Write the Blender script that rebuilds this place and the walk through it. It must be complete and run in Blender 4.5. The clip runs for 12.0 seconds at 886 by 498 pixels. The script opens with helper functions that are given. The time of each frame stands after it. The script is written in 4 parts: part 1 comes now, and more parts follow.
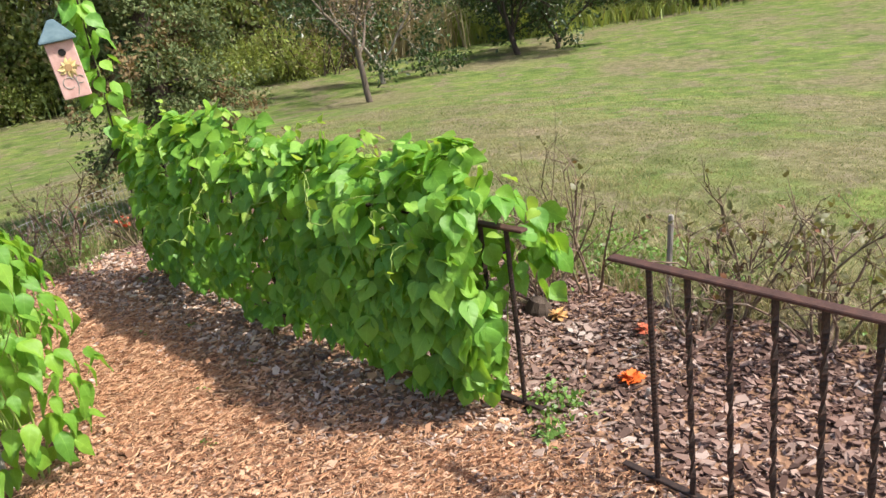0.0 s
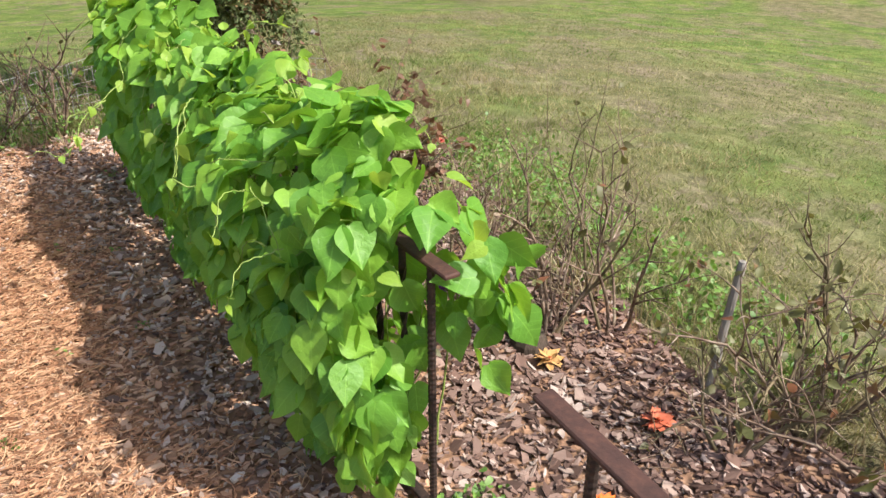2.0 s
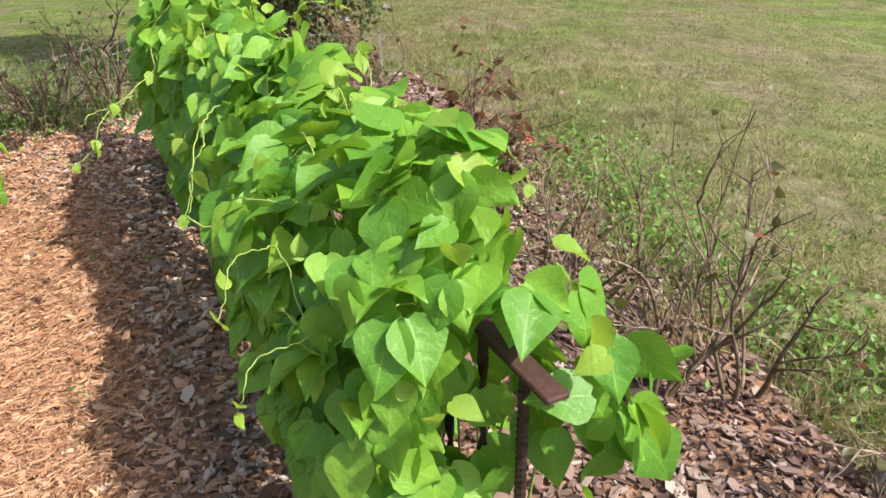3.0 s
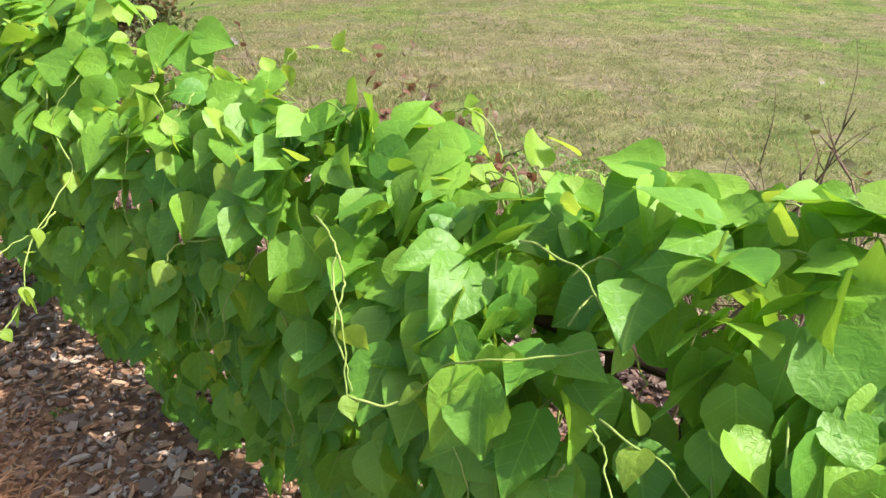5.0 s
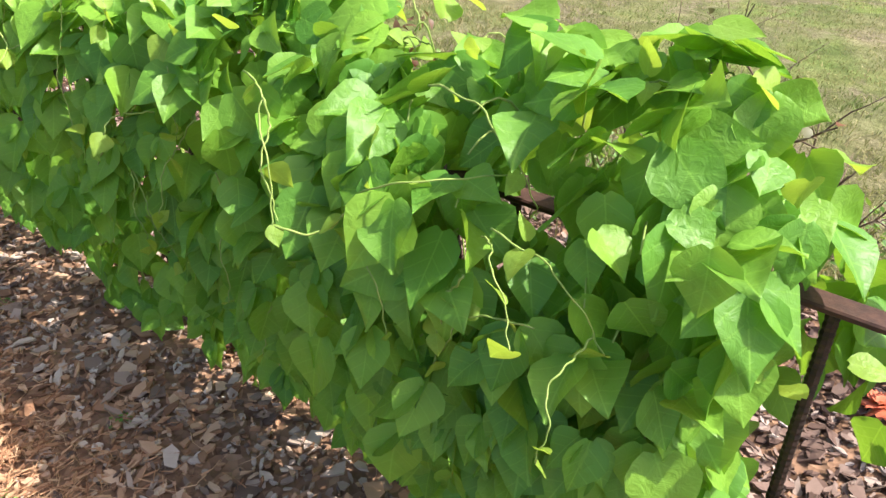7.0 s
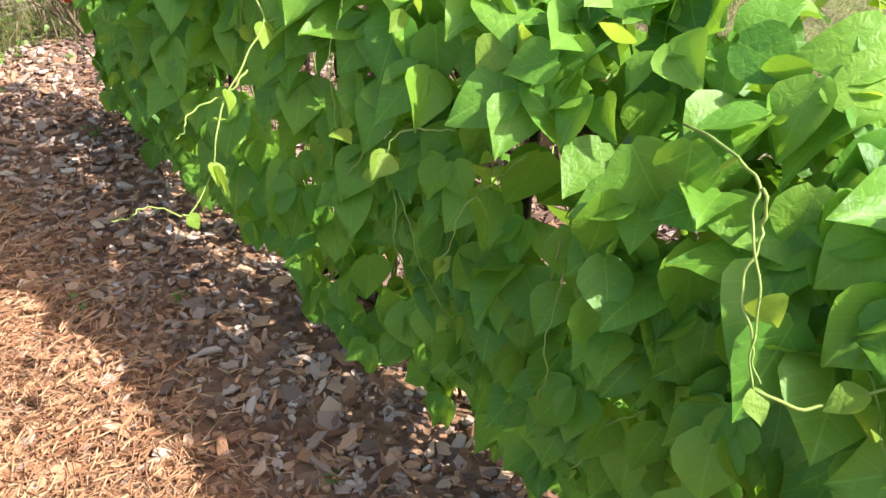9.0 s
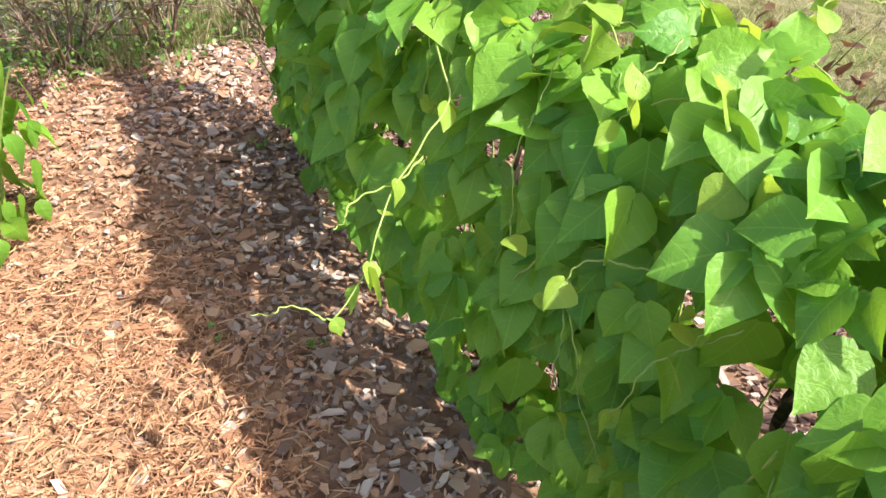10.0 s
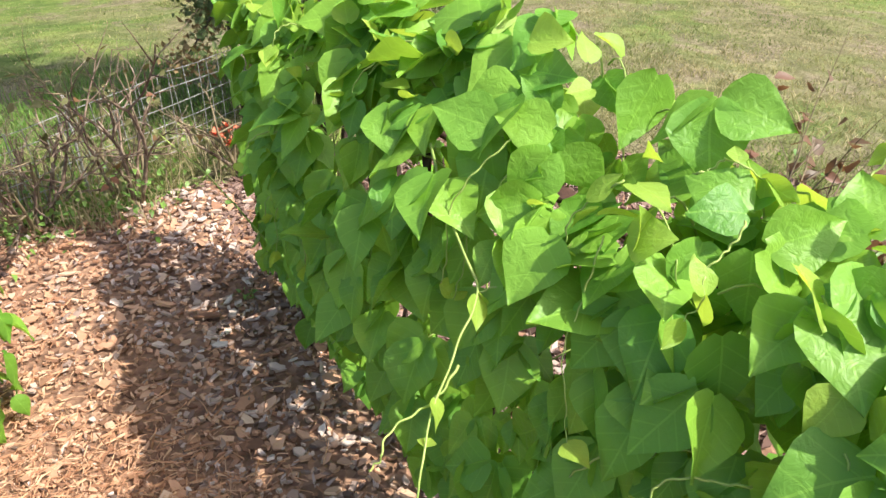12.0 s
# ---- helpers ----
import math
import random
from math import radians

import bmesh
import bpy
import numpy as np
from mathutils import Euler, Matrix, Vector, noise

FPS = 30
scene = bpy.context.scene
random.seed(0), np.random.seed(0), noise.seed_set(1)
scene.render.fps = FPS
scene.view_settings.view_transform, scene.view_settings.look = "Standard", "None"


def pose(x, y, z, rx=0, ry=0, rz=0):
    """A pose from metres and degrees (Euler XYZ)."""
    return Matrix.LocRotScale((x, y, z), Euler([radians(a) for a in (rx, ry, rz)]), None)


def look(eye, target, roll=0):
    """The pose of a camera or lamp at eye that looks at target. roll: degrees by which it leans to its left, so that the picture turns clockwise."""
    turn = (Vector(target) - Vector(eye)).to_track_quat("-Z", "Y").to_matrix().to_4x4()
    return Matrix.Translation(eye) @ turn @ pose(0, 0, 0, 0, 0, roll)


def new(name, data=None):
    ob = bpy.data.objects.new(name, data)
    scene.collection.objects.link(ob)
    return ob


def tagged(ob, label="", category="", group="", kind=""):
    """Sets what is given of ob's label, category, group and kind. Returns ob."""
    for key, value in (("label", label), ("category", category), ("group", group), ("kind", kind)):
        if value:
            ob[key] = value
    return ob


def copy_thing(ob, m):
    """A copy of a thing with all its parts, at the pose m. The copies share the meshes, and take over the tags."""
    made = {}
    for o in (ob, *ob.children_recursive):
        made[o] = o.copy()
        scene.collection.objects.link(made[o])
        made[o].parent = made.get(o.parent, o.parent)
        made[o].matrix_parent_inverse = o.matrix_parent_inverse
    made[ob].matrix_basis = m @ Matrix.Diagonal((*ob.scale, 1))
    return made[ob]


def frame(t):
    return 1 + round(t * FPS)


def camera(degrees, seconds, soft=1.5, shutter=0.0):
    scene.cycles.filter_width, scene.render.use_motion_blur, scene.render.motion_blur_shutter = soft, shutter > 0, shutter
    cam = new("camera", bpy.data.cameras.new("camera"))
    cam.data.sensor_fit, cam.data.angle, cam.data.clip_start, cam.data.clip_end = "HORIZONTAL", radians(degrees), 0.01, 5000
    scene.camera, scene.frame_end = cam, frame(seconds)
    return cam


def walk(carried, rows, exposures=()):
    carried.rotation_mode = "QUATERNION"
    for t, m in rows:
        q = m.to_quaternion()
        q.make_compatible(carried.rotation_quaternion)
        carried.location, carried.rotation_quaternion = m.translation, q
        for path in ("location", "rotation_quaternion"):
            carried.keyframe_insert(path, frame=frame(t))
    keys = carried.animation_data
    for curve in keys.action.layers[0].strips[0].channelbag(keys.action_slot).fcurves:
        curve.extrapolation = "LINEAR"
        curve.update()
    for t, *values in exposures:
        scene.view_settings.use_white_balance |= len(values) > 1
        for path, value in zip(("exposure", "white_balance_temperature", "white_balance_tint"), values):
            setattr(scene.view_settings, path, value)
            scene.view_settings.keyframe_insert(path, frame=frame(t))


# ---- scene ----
cam = camera(60.4, 12.0)
PATH = [
    (0, (0.6, 0.24, 1.691), (0.296, 2.097, 1.015), -8.2),
    (0.5, (0.682, 0.573, 1.708), (0.275, 2.423, 1.064), -7.2),
    (1, (0.78, 0.868, 1.665), (0.276, 2.685, 0.998), -6.3),
    (1.5, (0.835, 1.223, 1.677), (0.276, 3.013, 0.983), -5.9),
    (2, (0.929, 1.478, 1.573), (0.348, 3.171, 0.68), -0.2),
    (2.5, (0.911, 1.739, 1.525), (0.275, 3.343, 0.516), 1.4),
    (3, (0.696, 2.002, 1.513), (-0.047, 3.59, 0.552), -1.1),
    (3.5, (0.411, 2.245, 1.491), (-0.35, 3.825, 0.53), -1.6),
    (3.7, (0.308, 2.34, 1.46), (-0.504, 3.927, 0.553), -2.9),
    (5.3, (-0.193, 2.215, 1.49), (-0.257, 3.961, 0.518), -2.1),
    (5.5, (-0.173, 2.173, 1.476), (-0.243, 3.909, 0.485), -0.6),
    (6, (-0.126, 2.09, 1.45), (-0.179, 3.796, 0.408), 0.1),
    (6.5, (-0.103, 2.071, 1.444), (-0.129, 3.759, 0.372), -1.2),
    (6.7, (-0.098, 2.067, 1.436), (-0.117, 3.749, 0.354), -1.4),
    (8.3, (-0.466, 2.392, 1.348), (-0.628, 4.032, 0.214), 2.6),
    (8.5, (-0.547, 2.424, 1.361), (-0.711, 4.058, 0.219), 2.1),
    (9, (-0.619, 2.509, 1.365), (-0.828, 4.097, 0.167), 2.5),
    (9.5, (-0.669, 2.63, 1.385), (-1.101, 4.175, 0.191), 4.2),
    (10, (-0.737, 2.743, 1.403), (-1.289, 4.241, 0.197), 4.2),
    (10.5, (-0.923, 2.95, 1.429), (-1.495, 4.447, 0.233), 2.5),
    (11, (-1.028, 3.049, 1.46), (-1.608, 4.562, 0.287), 0.2),
    (11.5, (-0.996, 3.026, 1.46), (-1.551, 4.612, 0.374), -1.0),
    (12, (-0.888, 2.912, 1.474), (-1.428, 4.538, 0.443), -1.2),
]
SUN_EL, SUN_AZ = 51.0, -4.0   # degrees; the sun stands towards +x, over the far side of the trellis
walk(cam, [(t, look(eye, target, roll)) for t, eye, target, roll in PATH], [(0, 0.88), (1.5, 0.88), (2.5, 0.83), (3.7, 0.79), (5.5, 1.13), (8.5, 1.23), (10.5, 1.3), (12, 1.19)])

# ---- light ----
world = bpy.data.worlds.new("world")
scene.world = world
world.use_nodes = True
wn = world.node_tree
sky = wn.nodes.new("ShaderNodeTexSky")
sky.sky_type = "NISHITA"
sky.sun_disc = False
sky.air_density, sky.dust_density, sky.ozone_density = 0.8, 3.0, 0.5
sky.sun_elevation = radians(SUN_EL)
sky.sun_rotation = radians(90 - SUN_AZ)
wn.links.new(sky.outputs[0], wn.nodes["Background"].inputs[0])
wn.nodes["Background"].inputs[1].default_value = 0.138
sun_data = bpy.data.lights.new("sun", "SUN")
sun_data.energy, sun_data.angle, sun_data.color = 3.85, radians(0.6), (1.0, 0.95, 0.87)
sun = new("sun", sun_data)
_c, _s = math.cos(radians(SUN_EL)), math.sin(radians(SUN_EL))
_dir = Vector((_c * math.cos(radians(SUN_AZ)), _c * math.sin(radians(SUN_AZ)), _s))
sun.matrix_world = look(_dir * 60, (0, 0, 0))


# ---- materials ----
class Nodes:
    """A small builder round one principled material."""

    def __init__(self, name, rough=0.8, spec=0.3, metal=0.0):
        self.m = bpy.data.materials.new(name)
        self.m.use_nodes = True
        self.t = self.m.node_tree
        self.b = self.t.nodes["Principled BSDF"]
        self.b.inputs["Roughness"].default_value = rough
        self.b.inputs["Specular IOR Level"].default_value = spec
        self.b.inputs["Metallic"].default_value = metal
        self.out = self.t.nodes["Material Output"]

    def link(self, a, b):
        self.t.links.new(a, b)

    def coord(self, kind="Object"):
        return self.t.nodes.new("ShaderNodeTexCoord").outputs[kind]

    def position(self):
        return self.t.nodes.new("ShaderNodeNewGeometry").outputs["Position"]

    def noise(self, vec, scale, detail=4.0, rough=0.6, distort=0.0):
        n = self.t.nodes.new("ShaderNodeTexNoise")
        n.inputs["Scale"].default_value, n.inputs["Detail"].default_value = scale, detail
        n.inputs["Roughness"].default_value, n.inputs["Distortion"].default_value = rough, distort
        self.link(vec, n.inputs["Vector"])
        return n.outputs["Fac"]

    def stretch(self, vec, sx, sy, sz):
        n = self.t.nodes.new("ShaderNodeMapping")
        n.inputs["Scale"].default_value = (sx, sy, sz)
        self.link(vec, n.inputs["Vector"])
        return n.outputs[0]

    def ramp(self, fac, stops, mode="LINEAR"):
        n = self.t.nodes.new("ShaderNodeValToRGB")
        n.color_ramp.interpolation = mode
        els = n.color_ramp.elements
        while len(els) < len(stops):
            els.new(0.5)
        for e, (p, c) in zip(els, stops):
            e.position, e.color = p, (*c, 1.0)
        self.link(fac, n.inputs[0])
        return n.outputs[0]

    def mix(self, fac, a, b, mode="MIX"):
        n = self.t.nodes.new("ShaderNodeMix")
        n.data_type, n.blend_type = "RGBA", mode
        for sock, v in ((n.inputs[0], fac), (n.inputs[6], a), (n.inputs[7], b)):
            if isinstance(v, (int, float)):
                sock.default_value = v
            elif isinstance(v, tuple):
                sock.default_value = (*v, 1.0)
            else:
                self.link(v, sock)
        return n.outputs[2]

    def math(self, op, a, b=0.0, c=0.0):
        n = self.t.nodes.new("ShaderNodeMath")
        n.operation = op
        for i, v in enumerate((a, b, c)):
            if isinstance(v, (int, float)):
                n.inputs[i].default_value = v
            else:
                self.link(v, n.inputs[i])
        return n.outputs[0]

    def chance(self):
        """A random number for each piece, be it an object or an island of a joined mesh."""
        o = self.t.nodes.new("ShaderNodeObjectInfo").outputs["Random"]
        g = self.t.nodes.new("ShaderNodeNewGeometry").outputs["Random Per Island"]
        return self.math("FRACT", self.math("ADD", o, g))

    def bump(self, height, strength=0.4, dist=0.01):
        n = self.t.nodes.new("ShaderNodeBump")
        n.inputs["Strength"].default_value, n.inputs["Distance"].default_value = strength, dist
        self.link(height, n.inputs["Height"])
        self.link(n.outputs[0], self.b.inputs["Normal"])
        return n.outputs[0]

    def colour(self, c):
        if isinstance(c, tuple):
            self.b.inputs["Base Color"].default_value = (*c, 1.0)
        else:
            self.link(c, self.b.inputs["Base Color"])
        return self

    def thin(self, colour, amount):
        """Lets light through a thin blade: a share of translucency."""
        tr = self.t.nodes.new("ShaderNodeBsdfTranslucent")
        mx = self.t.nodes.new("ShaderNodeMixShader")
        mx.inputs[0].default_value = amount
        self.link(colour, tr.inputs["Color"])
        self.link(self.b.outputs[0], mx.inputs[1])
        self.link(tr.outputs[0], mx.inputs[2])
        self.link(mx.outputs[0], self.out.inputs["Surface"])


def leaf_material(name, young, old, dead=None, clear=0.35, veins=True, rough=0.46, spec=0.42):
    n = Nodes(name, rough, spec)
    r = n.chance()
    stops = [(0.0, old), (0.55, tuple(0.5 * (a + b) for a, b in zip(young, old))), (0.97, young)]
    if dead:
        stops = [(0.0, old), (0.5, tuple(0.5 * (a + b) for a, b in zip(young, old))), (0.88, young), (0.93, dead)]
    col = n.ramp(r, stops)
    blotch = n.noise(n.coord("Object"), 26.0, 3.0)
    col = n.mix(n.math("MULTIPLY", blotch, 0.35), col, tuple(c * 0.6 for c in old))
    if veins:
        uv = n.coord("UV")
        sep = n.t.nodes.new("ShaderNodeSeparateXYZ")
        n.link(uv, sep.inputs[0])
        au = n.math("ABSOLUTE", n.math("SUBTRACT", sep.outputs[0], 0.5))
        mid = n.math("LESS_THAN", au, 0.012)
        side = n.math("FRACT", n.math("MULTIPLY", n.math("SUBTRACT", sep.outputs[1], n.math("MULTIPLY", au, 0.75)), 4.6))
        tri = n.math("ABSOLUTE", n.math("SUBTRACT", side, 0.5))
        rib = n.math("LESS_THAN", tri, 0.05)
        vein = n.math("MAXIMUM", mid, n.math("MULTIPLY", rib, 0.55))
        col = n.mix(n.math("MULTIPLY", vein, 0.24), col, tuple(min(1.0, c * 1.5 + 0.03) for c in young))
        h = n.math("ADD", n.math("MULTIPLY", tri, 0.32), n.math("MULTIPLY", n.noise(uv, 6.0, 3.0, 0.6, 0.8), 1.9))
        n.bump(h, 0.3, 0.006)
    n.colour(col)
    lit = n.mix(0.5, col, tuple(min(1.0, c) for c in (young[0] * 1.9, young[1] * 1.6, young[2] * 0.7)))
    n.thin(lit, clear)
    return n.m


def bark_material(name, dark, light, scale=30.0, moss=None):
    n = Nodes(name, 0.9, 0.15)
    p = n.coord("Object")
    f = n.noise(n.stretch(p, 1, 1, 0.18), scale, 6.0, 0.7)
    col = n.ramp(f, [(0.3, dark), (0.7, light)])
    g = n.noise(p, scale * 0.12, 3.0)
    col = n.mix(n.math("MULTIPLY", g, 0.5), col, moss or tuple(c * 0.6 for c in light))
    n.colour(col)
    n.bump(f, 0.8, 0.02)
    return n.m


M = {}
M["bean"] = leaf_material("bean_leaf", (0.27, 0.49, 0.055), (0.105, 0.285, 0.036), clear=0.34)
M["bean_young"] = leaf_material("young_bean_leaf", (0.37, 0.54, 0.08), (0.25, 0.43, 0.06), clear=0.45)
M["pepper"] = leaf_material("left_bed_leaf", (0.26, 0.46, 0.055), (0.12, 0.30, 0.04), clear=0.45)
M["rose"] = leaf_material("rose_leaf", (0.18, 0.19, 0.065), (0.11, 0.105, 0.045), (0.24, 0.09, 0.05), clear=0.25, veins=False)
M["rose_red"] = leaf_material("red_rose_leaf", (0.22, 0.11, 0.07), (0.10, 0.07, 0.035), (0.30, 0.16, 0.09), clear=0.25, veins=False)
M["weed"] = leaf_material("weed_leaf", (0.21, 0.36, 0.07), (0.085, 0.19, 0.04), clear=0.3, veins=False)
M["cedar"] = leaf_material("cedar_foliage", (0.22, 0.27, 0.12), (0.065, 0.10, 0.04), (0.26, 0.23, 0.12), clear=0.25, veins=False, rough=0.8, spec=0.15)
M["cedar_dry"] = leaf_material("dry_cedar_foliage", (0.30, 0.215, 0.11), (0.15, 0.11, 0.055), (0.14, 0.15, 0.07), clear=0.2, veins=False, rough=0.8, spec=0.15)
M["woods_green"] = leaf_material("woods_leaf", (0.25, 0.30, 0.09), (0.075, 0.12, 0.035), (0.30, 0.23, 0.12), clear=0.4, veins=False)
M["woods_light"] = leaf_material("light_brush_leaf", (0.36, 0.42, 0.12), (0.20, 0.28, 0.06), (0.32, 0.27, 0.12), clear=0.35, veins=False)
M["citrus"] = leaf_material("dark_glossy_leaf", (0.07, 0.12, 0.035), (0.03, 0.055, 0.018), (0.13, 0.12, 0.06), clear=0.2, veins=False, rough=0.35)
M["dry_grass"] = leaf_material("dry_grass_stalk", (0.50, 0.42, 0.27), (0.27, 0.23, 0.13), (0.20, 0.22, 0.08), clear=0.2, veins=False)
M["brown_brush"] = leaf_material("dry_brush_leaf", (0.30, 0.22, 0.15), (0.13, 0.09, 0.06), (0.20, 0.22, 0.10), clear=0.3, veins=False)

n = Nodes("vine_stem", 0.55, 0.3)
n.colour(n.ramp(n.noise(n.coord("Object"), 14.0), [(0.3, (0.20, 0.30, 0.06)), (0.7, (0.36, 0.44, 0.12))]))
M["stem"] = n.m
n = Nodes("dry_cane", 0.8, 0.2)
n.colour(n.ramp(n.noise(n.coord("Object"), 22.0, 5.0), [(0.3, (0.085, 0.052, 0.038)), (0.52, (0.20, 0.14, 0.10)), (0.7, (0.38, 0.31, 0.24))]))
M["cane"] = n.m
n = Nodes("green_cane", 0.7, 0.2)
n.colour(n.ramp(n.noise(n.coord("Object"), 16.0, 5.0), [(0.3, (0.10, 0.085, 0.05)), (0.7, (0.26, 0.20, 0.12))]))
M["cane_green"] = n.m
M["bark"] = bark_material("tree_bark", (0.07, 0.055, 0.04), (0.21, 0.17, 0.135), 14.0)
M["bark_grey"] = bark_material("grey_bark", (0.13, 0.11, 0.09), (0.38, 0.34, 0.28), 18.0)
M["bark_dark"] = bark_material("dark_bark", (0.035, 0.028, 0.022), (0.12, 0.09, 0.07), 12.0)

n = Nodes("rusty_iron", 0.75, 0.35, 0.15)
p = n.coord("Object")
f = n.noise(p, 38.0, 6.0, 0.7)
col = n.ramp(f, [(0.25, (0.022, 0.014, 0.012)), (0.5, (0.065, 0.032, 0.024)), (0.78, (0.15, 0.068, 0.045))])
n.colour(n.mix(n.math("MULTIPLY", n.noise(p, 7.0, 3.0), 0.6), col, (0.085, 0.042, 0.034)))
n.bump(n.noise(p, 160.0, 4.0), 0.5, 0.002)
M["rust_rail"] = n.m
n = Nodes("dark_iron", 0.6, 0.4, 0.2)
p = n.coord("Object")
f = n.noise(p, 60.0, 6.0, 0.7)
n.colour(n.ramp(f, [(0.35, (0.016, 0.012, 0.011)), (0.55, (0.045, 0.027, 0.021)), (0.8, (0.13, 0.065, 0.045))]))
n.bump(f, 0.5, 0.002)
M["iron"] = n.m

def chip_material(name, stops, warm):
    n = Nodes(name, 0.9, 0.15)
    col = n.ramp(n.chance(), stops)
    big = n.noise(n.position(), 1.1, 3.0)
    col = n.mix(n.ramp(big, [(0.40, (0, 0, 0)), (0.62, (0.6, 0.6, 0.6))]), col, n.mix(1.0, col, warm, "MULTIPLY"))
    gr = n.noise(n.stretch(n.coord("Object"), 30, 160, 60), 1.0, 4.0)
    col = n.mix(n.math("MULTIPLY", gr, 0.3), col, tuple(c * 0.5 for c in stops[2][1]))
    n.colour(col)
    n.bump(gr, 0.4, 0.002)
    return n.m


M["chip"] = chip_material("wood_chip", [(0.0, (0.13, 0.07, 0.044)), (0.12, (0.26, 0.142, 0.088)), (0.35, (0.43, 0.252, 0.158)), (0.68, (0.55, 0.348, 0.228)), (0.9, (0.60, 0.42, 0.30)), (1.0, (0.65, 0.52, 0.40))], (1.0, 0.80, 0.64))
# Old greyer mulch; its dark tone also takes in shade from the rose bushes.
M["chip_old"] = chip_material("weathered_shaded_chip", [(0.0, (0.05, 0.032, 0.027)), (0.15, (0.11, 0.068, 0.054)), (0.40, (0.20, 0.13, 0.105)), (0.70, (0.29, 0.205, 0.17)), (0.9, (0.40, 0.31, 0.26)), (1.0, (0.53, 0.45, 0.40))], (0.95, 0.80, 0.76))
# Worn grey chips, coloured paler to lift the strip in the vine's shadow.
M["chip_worn"] = chip_material("worn_lifted_chip", [(0.0, (0.09, 0.06, 0.05)), (0.10, (0.19, 0.13, 0.105)), (0.35, (0.34, 0.25, 0.20)), (0.65, (0.47, 0.37, 0.31)), (0.88, (0.57, 0.47, 0.40)), (1.0, (0.66, 0.58, 0.51))], (0.96, 0.84, 0.78))
n = Nodes("pine_straw", 0.85, 0.15)
n.colour(n.ramp(n.chance(), [(0.0, (0.28, 0.14, 0.08)), (0.5, (0.50, 0.28, 0.16)), (1.0, (0.60, 0.40, 0.25))]))
M["straw"] = n.m
n = Nodes("mulch_ground", 0.95, 0.1)
p = n.position()
v = n.t.nodes.new("ShaderNodeTexVoronoi")
v.inputs["Scale"].default_value = 34.0
n.link(p, v.inputs["Vector"])
col = n.ramp(n.noise(v.outputs["Color"], 3.0, 2.0), [(0.3, (0.14, 0.08, 0.055)), (0.55, (0.32, 0.195, 0.125)), (0.75, (0.48, 0.31, 0.205))])
col = n.mix(n.math("MULTIPLY", n.noise(p, 1.3, 4.0), 0.5), col, (0.22, 0.12, 0.075))
n.colour(col)
n.bump(v.outputs["Distance"], 0.9, 0.02)
M["mulch"] = n.m

n = Nodes("lawn", 0.95, 0.1)
p = n.position()
patch = n.noise(p, 0.33, 5.0, 0.6, 0.4)
away = n.t.nodes.new("ShaderNodeVectorMath")
away.operation = "DISTANCE"
away.inputs[1].default_value = (0.4, 4.3, 0.0)
n.link(p, away.inputs[0])
patch = n.math("ADD", patch, n.math("MULTIPLY", n.math("SUBTRACT", 5.5, n.math("MINIMUM", away.outputs["Value"], 9.0)), 0.016))
green = n.ramp(n.noise(p, 2.1, 6.0, 0.7), [(0.32, (0.075, 0.125, 0.032)), (0.48, (0.155, 0.225, 0.055)), (0.68, (0.27, 0.31, 0.09))])
tan = n.ramp(n.noise(p, 7.0, 6.0, 0.7), [(0.32, (0.135, 0.12, 0.065)), (0.5, (0.235, 0.205, 0.115)), (0.68, (0.36, 0.31, 0.19))])
col = n.mix(n.ramp(patch, [(0.42, (0, 0, 0)), (0.56, (0.95, 0.95, 0.95))]), green, tan)
bare = n.noise(p, 1.6, 5.0, 0.7, 0.5)
col = n.mix(n.ramp(bare, [(0.50, (0, 0, 0)), (0.60, (0.85, 0.85, 0.85))]), col, n.ramp(n.noise(p, 18.0, 4.0, 0.7), [(0.35, (0.16, 0.125, 0.085)), (0.65, (0.36, 0.29, 0.21))]))
mid = n.noise(p, 5.5, 6.0, 0.75, 0.3)
col = n.mix(n.ramp(mid, [(0.38, (0.75, 0.75, 0.75)), (0.58, (0, 0, 0))]), col, n.mix(1.0, col, (0.50, 0.56, 0.42), "MULTIPLY"))
fine = n.noise(n.stretch(p, 60, 60, 60), 1.0, 3.0, 0.7)
col = n.mix(n.ramp(fine, [(0.35, (0.55, 0.55, 0.55)), (0.6, (0, 0, 0))]), col, (0.075, 0.085, 0.03))
n.colour(col)
n.bump(n.math("ADD", fine, n.math("MULTIPLY", n.noise(p, 9.0, 4.0), 2.0)), 0.7, 0.03)
M["lawn"] = n.m
n = Nodes("grass_blade", 0.7, 0.2)
big = n.noise(n.position(), 0.9, 4.0)
col = n.mix(n.ramp(big, [(0.36, (0, 0, 0)), (0.58, (1, 1, 1))]),
            n.ramp(n.chance(), [(0.0, (0.10, 0.165, 0.04)), (0.5, (0.18, 0.245, 0.06)), (0.85, (0.27, 0.30, 0.10)), (1.0, (0.42, 0.36, 0.20))]),
            n.ramp(n.chance(), [(0.0, (0.18, 0.20, 0.06)), (0.5, (0.34, 0.305, 0.14)), (1.0, (0.50, 0.42, 0.25))]))
n.colour(col)
n.thin(col, 0.42)
M["grass"] = n.m

